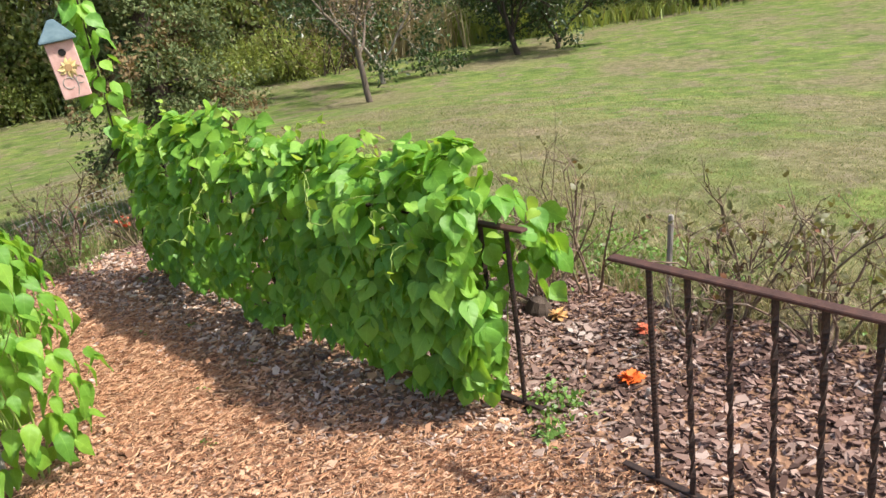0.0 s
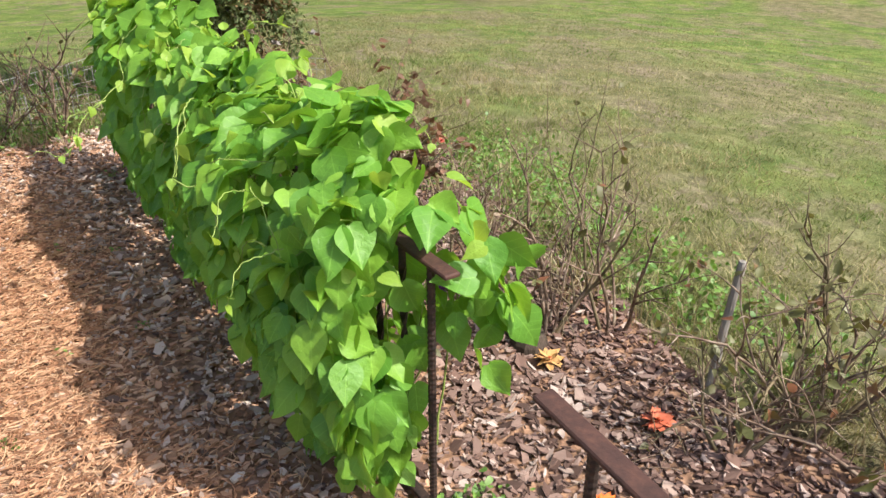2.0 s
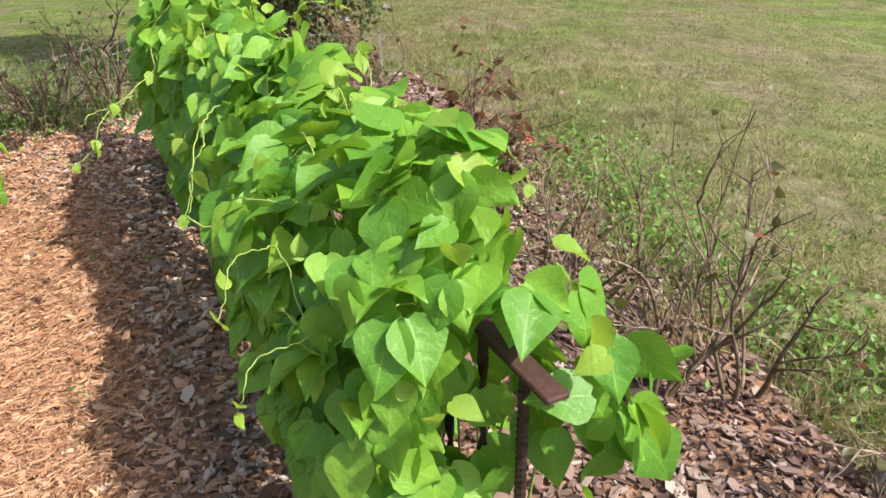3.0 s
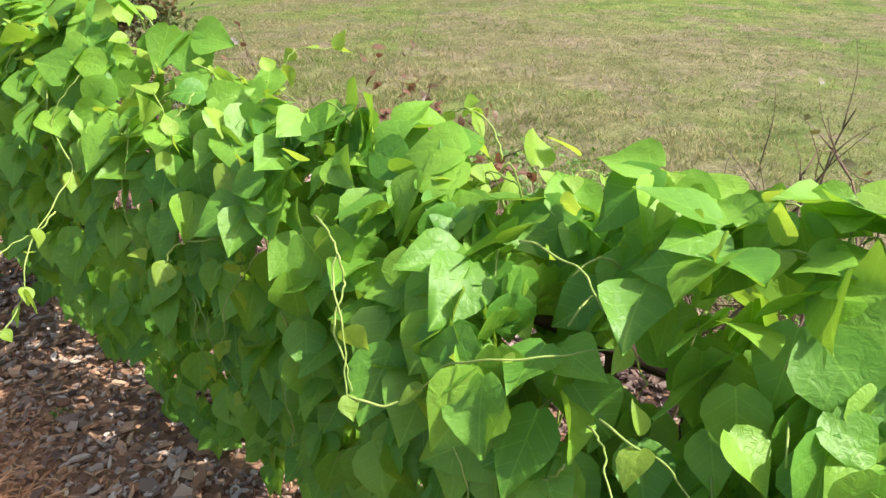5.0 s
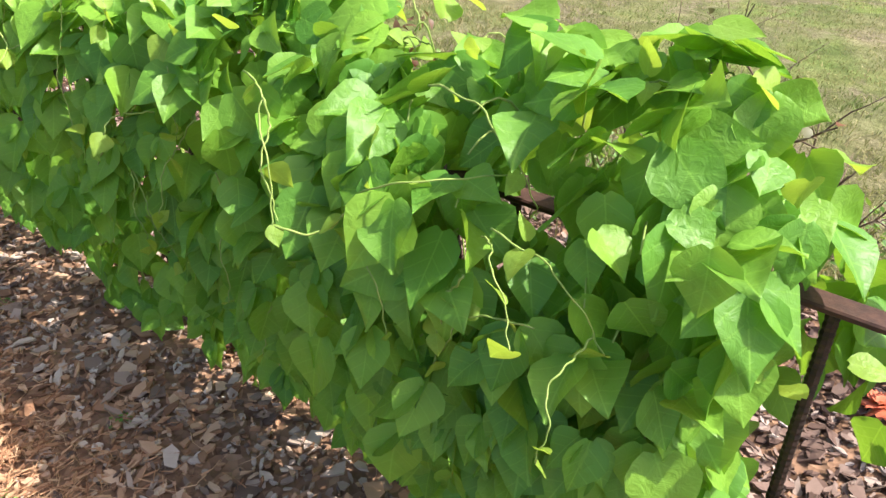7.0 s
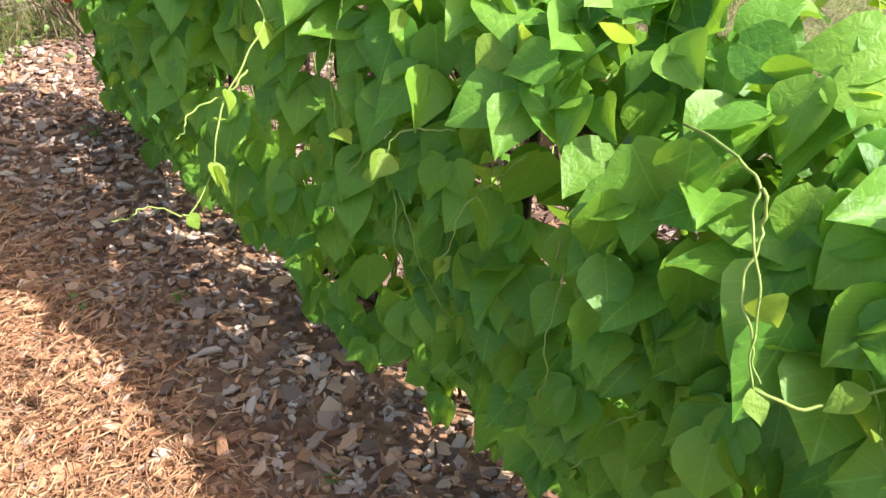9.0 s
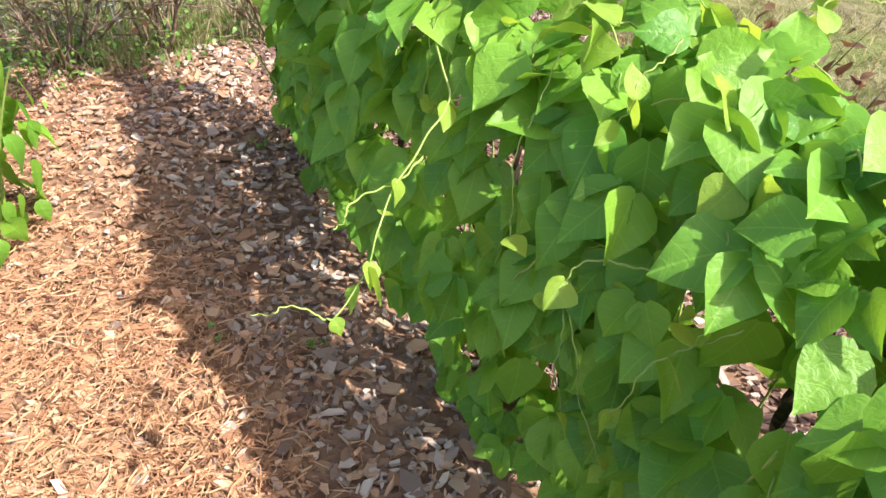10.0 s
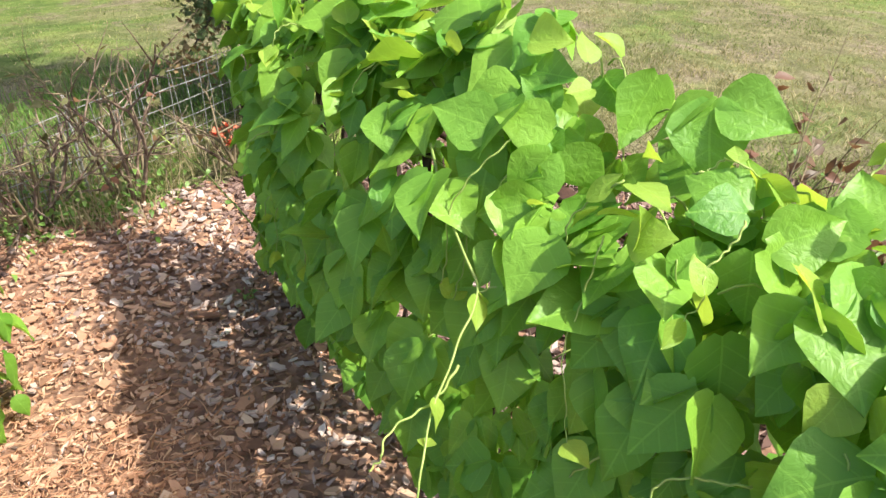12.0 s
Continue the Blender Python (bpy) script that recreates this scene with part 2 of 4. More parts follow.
n = Nodes("grey_wood", 0.85, 0.2)
p = n.coord("Object")
f = n.noise(n.stretch(p, 40, 40, 5), 1.0, 5.0)
n.colour(n.ramp(f, [(0.3, (0.17, 0.15, 0.13)), (0.7, (0.40, 0.37, 0.33))]))
n.bump(f, 0.5, 0.004)
M["grey_wood"] = n.m
n = Nodes("galvanised_wire", 0.55, 0.5, 0.3)
n.colour(n.ramp(n.noise(n.coord("Object"), 30.0), [(0.35, (0.26, 0.25, 0.23)), (0.7, (0.50, 0.49, 0.46))]))
M["wire"] = n.m
n = Nodes("pink_painted_wood", 0.75, 0.25)
p = n.coord("Object")
f = n.noise(p, 24.0, 5.0)
n.colour(n.ramp(f, [(0.3, (0.50, 0.29, 0.25)), (0.6, (0.62, 0.39, 0.34)), (0.8, (0.66, 0.46, 0.40))]))
n.bump(n.noise(n.stretch(p, 90, 90, 12), 1.0, 4.0), 0.4, 0.002)
M["pink"] = n.m
n = Nodes("blue_painted_roof", 0.7, 0.25)
p = n.coord("Object")
n.colour(n.ramp(n.noise(p, 20.0, 5.0), [(0.3, (0.07, 0.12, 0.14)), (0.7, (0.13, 0.19, 0.21))]))
n.bump(n.noise(p, 60.0), 0.3, 0.002)
M["blue"] = n.m
for key, c in (("hole", (0.012, 0.010, 0.009)), ("cream", (0.72, 0.55, 0.25)), ("ochre", (0.42, 0.26, 0.12)), ("sage", (0.27, 0.30, 0.26)),
               ("orange", (0.80, 0.17, 0.03)), ("orange_dark", (0.30, 0.07, 0.02)), ("pink_red", (0.62, 0.13, 0.10)), ("peach", (0.62, 0.36, 0.14)), ("purple", (0.28, 0.06, 0.34)),
               ("coral", (0.70, 0.19, 0.10)), ("stone", (0.34, 0.31, 0.28))):
    n = Nodes(key, 0.7, 0.3)
    n.colour(n.mix(n.math("MULTIPLY", n.noise(n.coord("Object"), 40.0), 0.45), c, tuple(x * 0.55 for x in c)))
    M[key] = n.m


# ---- geometry helpers ----
rng = np.random.default_rng(7)


class Geo:
    """Gathers vertices, faces and a map of the surface; made() turns them into one mesh."""

    def __init__(self):
        self.v, self.f, self.uv, self.count = [], [], [], 0

    def add(self, verts, faces, uv=None):
        verts = np.asarray(verts, float)
        self.v.append(verts)
        self.uv.append(np.zeros((len(verts), 2)) if uv is None else np.asarray(uv, float))
        base = self.count
        self.f.extend([tuple(i + base for i in f) for f in faces])
        self.count += len(verts)
        return self

    def add_many(self, verts, faces, uv=None):
        """verts: (copies, points, 3); faces: (m, k) of one copy."""
        c, k, _ = verts.shape
        faces = np.asarray(faces)
        off = (np.arange(c) * k + self.count)[:, None, None]
        self.f.extend(map(tuple, (faces[None] + off).reshape(-1, faces.shape[1]).tolist()))
        self.v.append(verts.reshape(-1, 3))
        self.uv.append(np.zeros((c * k, 2)) if uv is None else np.tile(uv, (c, 1)))
        self.count += c * k
        return self

    def tube(self, pts, radii, sides=6, twist=0.0, cap=True):
        pts = np.asarray(pts, float)
        m = len(pts)
        radii = np.full(m, radii, float) if np.isscalar(radii) else np.asarray(radii, float)
        tan = np.gradient(pts, axis=0)
        tan /= np.linalg.norm(tan, axis=1)[:, None] + 1e-9
        up = np.array([1.0, 0, 0]) if abs(tan[0][2]) > 0.7 else np.array([0, 0, 1.0])
        rings = []
        side = np.cross(tan[0], up)
        for i in range(m):
            side = side - tan[i] * (side @ tan[i])
            side /= np.linalg.norm(side) + 1e-9
            other = np.cross(tan[i], side)
            a = np.arange(sides) / sides * 2 * np.pi + math.pi / sides + twist * i
            rings.append(pts[i] + radii[i] * (np.cos(a)[:, None] * side + np.sin(a)[:, None] * other))
        faces = [(i * sides + j, i * sides + (j + 1) % sides, (i + 1) * sides + (j + 1) % sides, (i + 1) * sides + j) for i in range(m - 1) for j in range(sides)]
        if cap:
            faces += [tuple(range(sides))[::-1], tuple((m - 1) * sides + j for j in range(sides))]
        return self.add(np.concatenate(rings), faces)

    def box(self, lo, hi, m=None):
        x0, y0, z0 = lo
        x1, y1, z1 = hi
        v = np.array([(x, y, z) for x in (x0, x1) for y in (y0, y1) for z in (z0, z1)])
        if m is not None:
            v = np.array([tuple(m @ Vector(p)) for p in v])
        return self.add(v, [(0, 1, 3, 2), (4, 6, 7, 5), (0, 4, 5, 1), (2, 3, 7, 6), (0, 2, 6, 4), (1, 5, 7, 3)])

    def made(self, name, smooth=False):
        me = bpy.data.meshes.new(name)
        me.from_pydata(np.concatenate(self.v).tolist(), [], self.f)
        layer = me.uv_layers.new(name="map")
        idx = np.empty(len(me.loops), np.int32)
        me.loops.foreach_get("vertex_index", idx)
        layer.data.foreach_set("uv", np.concatenate(self.uv)[idx].astype(np.float32).ravel())
        if smooth:
            me.polygons.foreach_set("use_smooth", np.ones(len(me.polygons), bool))
        me.update()
        return me


def part(name, geo, material, parent=None, label="", smooth=False, kind=""):
    """Links the gathered geometry as ONE mesh object, under a thing or a part."""
    me = geo if isinstance(geo, bpy.types.Mesh) else geo.made(name, smooth)
    if not me.materials:
        me.materials.append(material)
    ob = new(name, me)
    if parent:
        ob.parent = parent
    return tagged(ob, label=label, kind=kind)


def thing(name, label, category, at=(0, 0, 0), group="", kind="", turn=0.0):
    ob = new(name)
    ob.empty_display_size = 0.1
    ob.matrix_world = pose(*at, 0, 0, turn)
    return tagged(ob, label, category, group, kind)


def bevelled(geo, width, name):
    me = geo.made(name)
    bm = bmesh.new()
    bm.from_mesh(me)
    bmesh.ops.bevel(bm, geom=bm.edges[:], offset=width, segments=1, affect="EDGES")
    bm.to_mesh(me)
    bm.free()
    return me


def unit(v):
    v = np.asarray(v, float)
    return v / (np.linalg.norm(v, axis=-1, keepdims=True) + 1e-9)


def frames_for(tips, normals):
    """Rotation matrices whose y goes along tips and whose z comes nearest to normals."""
    y = unit(tips)
    z = unit(normals - y * np.sum(normals * y, axis=-1, keepdims=True))
    x = np.cross(y, z)
    return np.stack([x, y, z], axis=-1)


# ---- plan: the trellis line, with a along it and p across it towards the path ----
R0 = np.array([0.495, 2.86])
D = np.array([-0.789, 0.614])
N = np.array([-0.614, -0.789])
LENGTH = 3.42


def plan(a, p):
    return R0[0] + a * D[0] + p * N[0], R0[1] + a * D[1] + p * N[1]


def unplan(x, y):
    rx, ry = np.asarray(x) - R0[0], np.asarray(y) - R0[1]
    return rx * D[0] + ry * D[1], rx * N[0] + ry * N[1]


def smooth(a, b, x):
    t = np.clip((x - a) / (b - a), 0, 1)
    return t * t * (3 - 2 * t)


def wobble(x, y, s=1.0):
    return (np.sin(x * 1.7 * s + 1.3) * np.cos(y * 2.1 * s - 0.4) + 0.5 * np.sin(x * 4.3 * s + y * 3.1 * s) + 0.3 * np.cos(x * 7.9 * s - y * 6.3 * s)) / 1.8


def off_bed(x, y):
    """Metres from the mulched beds, below zero inside."""
    a, p = unplan(x, y)
    right = -1.18 - 0.2 * np.clip(a, 0, 3) + 0.07 * wobble(x * 2, y * 2)
    far = 4.3 + 0.12 * wobble(x * 2 + 3, y * 2)
    dp = np.maximum(right - p, p - 3.6)
    da = np.maximum(a - far, -3.2 - a)
    return np.where((dp > 0) & (da > 0), np.hypot(dp, da), np.maximum(dp, da))


def lawn_z(x, y):
    d = off_bed(x, y)
    return -0.012 - 0.66 * smooth(0.4, 11.0, d) - 0.05 * (d < 0) + 0.012 * wobble(x * 1.3, y * 1.3) * smooth(0, 2, d) + 0.05 * wobble(x * 0.12, y * 0.12) * smooth(12, 30, d)


def grid_sheet(xs, ys, zfun, keep=None):
    X, Y = np.meshgrid(xs, ys)
    Z = zfun(X, Y)
    w, h = len(xs), len(ys)
    i = (np.arange(h - 1)[:, None] * w + np.arange(w - 1)[None]).ravel()
    if keep is not None:
        i = i[keep(X, Y).ravel()[i]]
    g = Geo()
    g.add(np.stack([X, Y, Z], -1).reshape(-1, 3), np.stack([i, i + 1, i + w + 1, i + w], -1).tolist())
    return g


# ---- ground ----
_u = np.linspace(-1, 1, 321)
_w = np.sign(_u) * (np.abs(_u) * 9 + np.abs(_u) ** 6 * 900)
lawn = part("ground", grid_sheet(_w - 0.5, _w + 4.5, lawn_z), M["lawn"], smooth=True)
tagged(lawn, "wide lawn of short green grass with tan dry patches", "lawn", kind="structure")


def mulch_z(x, y):
    d = off_bed(x, y)
    return 0.012 * wobble(x * 3, y * 3) + 0.006 * wobble(x * 9, y * 9) - 0.09 * smooth(-0.10, 0.06, d)


bed = part("mulch_path", grid_sheet(np.linspace(-6.2, 4.4, 300), np.linspace(-1.6, 7.6, 260), mulch_z, lambda x, y: off_bed(x, y) < 0.12), M["mulch"], smooth=True)
tagged(bed, "garden path and beds covered with pale brown wood chips", "path", kind="structure")


def chips(count, seed):
    r = np.random.default_rng(seed)
    a = r.uniform(-2.2, 4.4, count * 2)
    p = r.uniform(-1.7, 2.6, count * 2)
    x, y = plan(a, p)
    keep = off_bed(x, y) < r.normal(0.0, 0.07, len(x))
    x, y = x[keep][:count], y[keep][:count]
    c = len(x)
    L = np.clip(r.lognormal(-4.12, 0.5, c) * np.interp(unplan(x, y)[1], [0.0, 0.1, 0.45, 0.75], [1.6, 1.28, 1.28, 1.0]), 0.007, 0.062)
    W = L * r.uniform(0.22, 0.75, c)
    T = r.uniform(0.0012, 0.0045, c)
    ang = r.uniform(0, 2 * np.pi, c)
    q = np.array([(-1.0, -0.6), (0.4, -1.0), (1.0, 0.1), (0.3, 1.0), (-0.9, 0.7)]) * 0.52
    q = q[None] * (1 + r.normal(0, 0.28, (c, 5, 2)))
    q[..., 1] *= r.choice([-1, 1], c)[:, None]
    top = np.concatenate([q * np.stack([L, W], -1)[:, None], r.normal(0, 0.0012, (c, 5, 1))], -1)
    low = top.copy()
    top[..., 2] += T[:, None]
    low[..., 2] -= T[:, None]
    v = np.concatenate([top, low], 1)
    nrm = np.stack([r.normal(0, 0.34, c), r.normal(0, 0.34, c), np.ones(c)], -1)
    tip = np.stack([np.cos(ang), np.sin(ang), np.zeros(c)], -1)
    rot = frames_for(tip, nrm)
    v = np.einsum("cij,ckj->cki", rot, v)
    v += np.stack([x, y, mulch_z(x, y) + r.uniform(0.002, 0.018, c)], -1)[:, None]
    sides = [f for i in range(5) for f in ((i, i + 5, (i + 1) % 5), ((i + 1) % 5, i + 5, (i + 1) % 5 + 5))]
    return v, [(0, 1, 2), (0, 2, 3), (0, 3, 4)] + sides


cv, cf = chips(64000, 3)
ca, cp = unplan(cv[:, 0, 0], cv[:, 0, 1])
cp = cp - 0.25 * (1 - smooth(-0.25, 0.25, ca))   # the bed reaches further out past the railing's end
# Old and worn chips thin out about where the vine's shadow ends.
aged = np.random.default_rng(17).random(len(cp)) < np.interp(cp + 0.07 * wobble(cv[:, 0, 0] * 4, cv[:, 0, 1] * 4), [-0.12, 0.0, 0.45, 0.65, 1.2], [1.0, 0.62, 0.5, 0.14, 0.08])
g = Geo()
g.add_many(cv[~aged], cf)
tagged(part("wood_chips", g, M["chip"]), "loose pale tan and pinkish wood chips strewn over the path", "mulch", kind="stuff")
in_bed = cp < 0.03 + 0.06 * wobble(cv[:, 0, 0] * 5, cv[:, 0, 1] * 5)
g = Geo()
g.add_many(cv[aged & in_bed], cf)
tagged(part("old_wood_chips", g, M["chip_old"]), "weathered purple-brown wood chips in the rose bed, darkened for the roses' shade too", "mulch", kind="stuff")
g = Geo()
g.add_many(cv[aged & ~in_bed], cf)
tagged(part("worn_wood_chips", g, M["chip_worn"]), "greyish worn wood chips on the path beside the vine, lightened to lift its shade", "mulch", kind="stuff")


def straw(count, seed):
    r = np.random.default_rng(seed)
    centres = np.array([(1.0, 0.9), (2.6, 1.1), (0.2, 0.6), (1.9, 0.95), (3.4, 1.2), (0.9, 1.5), (-0.3, 0.4), (2.4, 0.75), (1.6, 0.8)])
    k = r.integers(0, len(centres), count)
    a = centres[k, 0] + r.normal(0, 0.33, count)
    p = centres[k, 1] + r.normal(0, 0.18, count)
    x, y = plan(a, p)
    ang = r.uniform(0, 2 * np.pi, count)
    L = r.uniform(0.03, 0.085, count)
    W = r.uniform(0.0007, 0.0012, count)
    bend = r.normal(0, 0.012, count)
    z = mulch_z(x, y) + r.uniform(0.012, 0.026, count)
    rows = []
    for s, b in ((-0.5, 0), (0.0, 1), (0.5, 0)):
        for sd in (-1, 1):
            lx, ly = L * s, bend * b + sd * W
            rows.append(np.stack([x + lx * np.cos(ang) - ly * np.sin(ang), y + lx * np.sin(ang) + ly * np.cos(ang), z + r.normal(0, 0.003, count)], -1))
    return np.stack(rows, 1), [(0, 2, 3, 1), (2, 4, 5, 3)]


g = Geo()
g.add_many(*straw(16000, 5))
tagged(part("pine_straw", g, M["straw"]), "scattered reddish pine needles on the path", "pine needles", kind="stuff")


def blades(count, seed):
    r = np.random.default_rng(seed)
    a = r.uniform(-4.5, 9.0, count)
    p = np.where(r.random(count) < 0.8, -1.1 - np.abs(r.exponential(2.2, count)), r.uniform(-1.5, 3.5, count))
    a = np.where(p > -1.1, 4.2 + np.abs(r.exponential(1.6, count)), a)
    x, y = plan(a, p)
    d = off_bed(x, y)
    keep = (d > r.normal(0.0, 0.09, count)) & (wobble(x * 2.9 + 1, y * 2.9) + 0.7 * wobble(x * 7, y * 7 + 2) + r.normal(0, 0.25, count) > -0.45 + 0.2 * np.exp(-np.maximum(d, 0)))
    x, y, d = x[keep], y[keep], d[keep]
    c = len(x)
    tuft = np.clip(wobble(x * 2.3, y * 2.3) + 0.5 * wobble(x * 6, y * 6), -1, 1)
    H = (0.022 + 0.014 * tuft + r.exponential(0.012, c)) * (1 + 1.3 * np.exp(-np.maximum(d, 0) * 2.2) * (tuft > -0.2))
    H = np.maximum(H, 0.012) * (1 - 0.55 * smooth(0.4, 2.5, d))
    W = r.uniform(0.0014, 0.003, c) * (1 + 0.12 * np.maximum(d, 0))
    ang = r.uniform(0, 2 * np.pi, c)
    lean = r.normal(0, 0.95, (c, 2)) * H[:, None]
    base = np.stack([x, y, lawn_z(x, y) + 0.03 * (d < 0)], -1)
    sx = np.stack([np.cos(ang), np.sin(ang), np.zeros(c)], -1) * W[:, None]
    mid = base + np.concatenate([lean * 0.35, (H * 0.62)[:, None]], -1)
    top = base + np.concatenate([lean, H[:, None]], -1)
    return np.stack([base - sx, base + sx, mid + sx * 0.8, mid - sx * 0.8, top], 1)


g = Geo()
_b = blades(190000, 11)
_c, _k, _ = _b.shape
off = (np.arange(_c) * 5)[:, None]
g.v.append(_b.reshape(-1, 3))
g.uv.append(np.zeros((_c * 5, 2)))
g.f = list(map(tuple, (np.array([[0, 1, 2, 3]]) + off).tolist())) + list(map(tuple, (np.array([[3, 2, 4]]) + off).tolist()))
g.count = _c * 5
tagged(part("lawn_grass", g, M["grass"]), "short green and straw-coloured lawn grass blades", "grass", kind="stuff")


# ---- leaves ----
def leaf_shape(seed, rows=7, wide=0.46, cordate=0.05, fold=0.22, curl=0.22):
    """A pointed oval leaf, 1 long along y, with a creased midrib: vertices, faces and map."""
    r = np.random.default_rng(seed)
    vs = np.array([0.0, 0.07, 0.2, 0.36, 0.54, 0.74, 0.9, 1.0]) if rows == 7 else np.array([0.0, 0.22, 0.55, 1.0])
    half = wide * np.interp(vs, [0, 0.07, 0.2, 0.32, 0.54, 0.74, 0.9, 1.0], [0.22, 0.56, 0.88, 1.0, 0.77, 0.43, 0.165, 0.006])
    skew = r.normal(0, 0.05)
    cols = (-1, -0.5, 0, 0.5, 1) if rows == 7 else (-1, 0, 1)
    fold, curl = fold * r.uniform(0.0, 1.7), curl * r.uniform(0.2, 1.7)
    wave, turn = r.uniform(0.02, 0.075), r.normal(0, 0.35)
    v, uv = [], []
    for i, t in enumerate(vs):
        for u in cols:
            x = u * half[i] * (1 + skew * np.sign(u))
            y = t - cordate * abs(u) * (1 - t) ** 4 * 1.2
            z = fold * abs(x) - curl * t * t + wave * math.sin(6 * t + 3 * u + seed) * abs(u) + turn * t * x - 0.3 * curl * abs(u) ** 2 * half[i]
            v.append((x + 0.05 * math.sin(2.2 * t + seed) * t, y, z))
            uv.append((0.5 + x, t))
    w = len(cols)
    f = [(i * w + j, i * w + j + 1, (i + 1) * w + j + 1, (i + 1) * w + j) for i in range(len(vs) - 1) for j in range(w - 1)]
    return np.array(v), f, np.array(uv)


BEAN = [leaf_shape(s, wide=0.42 + 0.035 * (s % 3), fold=0.26, curl=0.13) for s in range(12)]
SMALL = [leaf_shape(s + 40, rows=3, wide=0.34, fold=0.3, curl=0.25) for s in range(4)]
LONG = [leaf_shape(s + 70, wide=0.34, cordate=0.02, fold=0.35, curl=0.5) for s in range(5)]


def scatter(geo, shapes, pos, tips, normals, sizes, r):
    k = r.integers(0, len(shapes), len(pos))
    rot = frames_for(np.asarray(tips, float), np.asarray(normals, float))
    for i, (v, f, uv) in enumerate(shapes):
        sel = np.nonzero(k == i)[0]
        if len(sel):
            w = np.einsum("cij,kj->cki", rot[sel], v) * np.asarray(sizes)[sel][:, None, None] + np.asarray(pos)[sel][:, None]
            geo.add_many(w, f, uv)


# ---- iron railings ----
def railing(label, start, along, length, height, first, gap, group):
    """A panel of wrought-iron railing: flat top rail, bottom rail and twisted bars, its first end at start."""
    turn = math.degrees(math.atan2(along[1], along[0]))
    r = thing("iron_railing", label, "railing", (start[0], start[1], 0), group, turn=turn)
    top = Geo().box((0, -0.021, height - 0.012), (length, 0.021, height))
    part("top_rail", bevelled(top, 0.003, "top_rail"), M["rust_rail"], r, "brown rusty flat iron bar")
    low = Geo().box((0.0, -0.014, 0.022), (length, 0.014, 0.034))
    part("bottom_rail", bevelled(low, 0.002, "bottom_rail"), M["iron"], r)
    z0, z1 = 0.030, height - 0.010
    zs = np.linspace(z0, z1, 46)
    pts = np.stack([np.zeros(46), np.zeros(46), zs], -1)
    ramp = np.where((np.linspace(0, 1, 46) > 0.06) & (np.linspace(0, 1, 46) < 0.94), 0.42, 0.0)
    bar = Geo()
    # square bar, twisted about its own axis
    ang = np.cumsum(ramp)
    sec = np.array([(-1, -1), (1, -1), (1, 1), (-1, 1)]) * np.array([0.0092, 0.0046])
    ring = []
    for z, a in zip(zs, ang):
        c, s = math.cos(a), math.sin(a)
        ring += [(x * c - y * s, x * s + y * c, z) for x, y in sec]
    faces = [(i * 4 + j, i * 4 + (j + 1) % 4, (i + 1) * 4 + (j + 1) % 4, (i + 1) * 4 + j) for i in range(45) for j in range(4)]
    bar.add(ring, faces)
    bar_mesh = bar.made("baluster")
    post = Geo()
    zz = np.linspace(-0.08, z1, 120)
    post.tube(np.stack([np.zeros(120), np.zeros(120), zz], -1), np.where(np.arange(120) % 2, 0.0112, 0.0096), 8)
    post_mesh = post.made("post")
    x = first
    k = 0
    while x < length - 0.04:
        end = k == 0 or x + gap > length - 0.04
        b = part("post" if end else "baluster", post_mesh if end else bar_mesh, M["iron"], r)
        b.location = (x, 0, 0)
        x += gap
        k += 1
    return r


A_DIR = (D[0], D[1])
railing("rusty wrought iron railing panel with twisted bars, free of vines", (0.752, 2.498), (0.731, -0.682), 1.9, 0.80, 0.14, 0.1305, "iron railings in the garden")
railing("rusty wrought iron railing panel half hidden by bean vines", plan(0.015, 0.01), A_DIR, 1.515, 0.785, 0.09, 0.1305, "iron railings in the garden")
_x, _y = plan(1.53, 0)
railing("taller black iron railing panel buried in bean vines", (_x, _y), A_DIR, LENGTH - 1.53, 0.89, 0.085, 0.129, "iron railings in the garden")


# ---- the bean vine on the railing ----
def vine_profile(s, a=1.5):
    """Cross-section of the hedge, s from the path side's foot (0) over the top to the far foot (1): across, height, outward normal."""
    k = np.array([0, 0.28, 0.40, 0.50, 0.60, 0.72, 1.0])
    front = np.interp(a, [0, 0.3, 0.55, 0.9, 1.3, 1.6, 1.95, 2.3, 2.8, 3.4], [0.17, 0.27, 0.30, 0.24, 0.185, 0.18, 0.235, 0.21, 0.13, 0.04])
    back = np.interp(a, [0, 0.5, 1.0, 3.4], [1.0, 0.8, 0.5, 0.45])
    p = np.where(s < 0.5, np.interp(s, k, [0.62, 0.97, 0.86, 0.10, 0, 0, 0]) * front, np.interp(s, k, [0, 0, 0, 0, -0.10, -0.16, -0.15]) * back)
    z = np.interp(s, k, [0.09, 0.56, 0.86, 1.0, 0.86, 0.60, 0.14])
    np_ = np.interp(s, k, [1.0, 0.95, 0.72, 0.1, -0.8, -1.0, -1.0])
    nz = np.interp(s, k, [0.1, 0.3, 0.75, 1.0, 0.75, 0.25, 0.1])
    return p, z, np_, nz


def top_lift(a):
    return np.interp(a, [-0.1, 0.1, 0.3, 0.6, 1.0, 1.35, 1.7, 2.1, 2.55, 3.1, 3.4], [0.84, 0.98, 1.08, 1.07, 1.03, 1.05, 1.12, 1.16, 1.12, 1.03, 0.95])


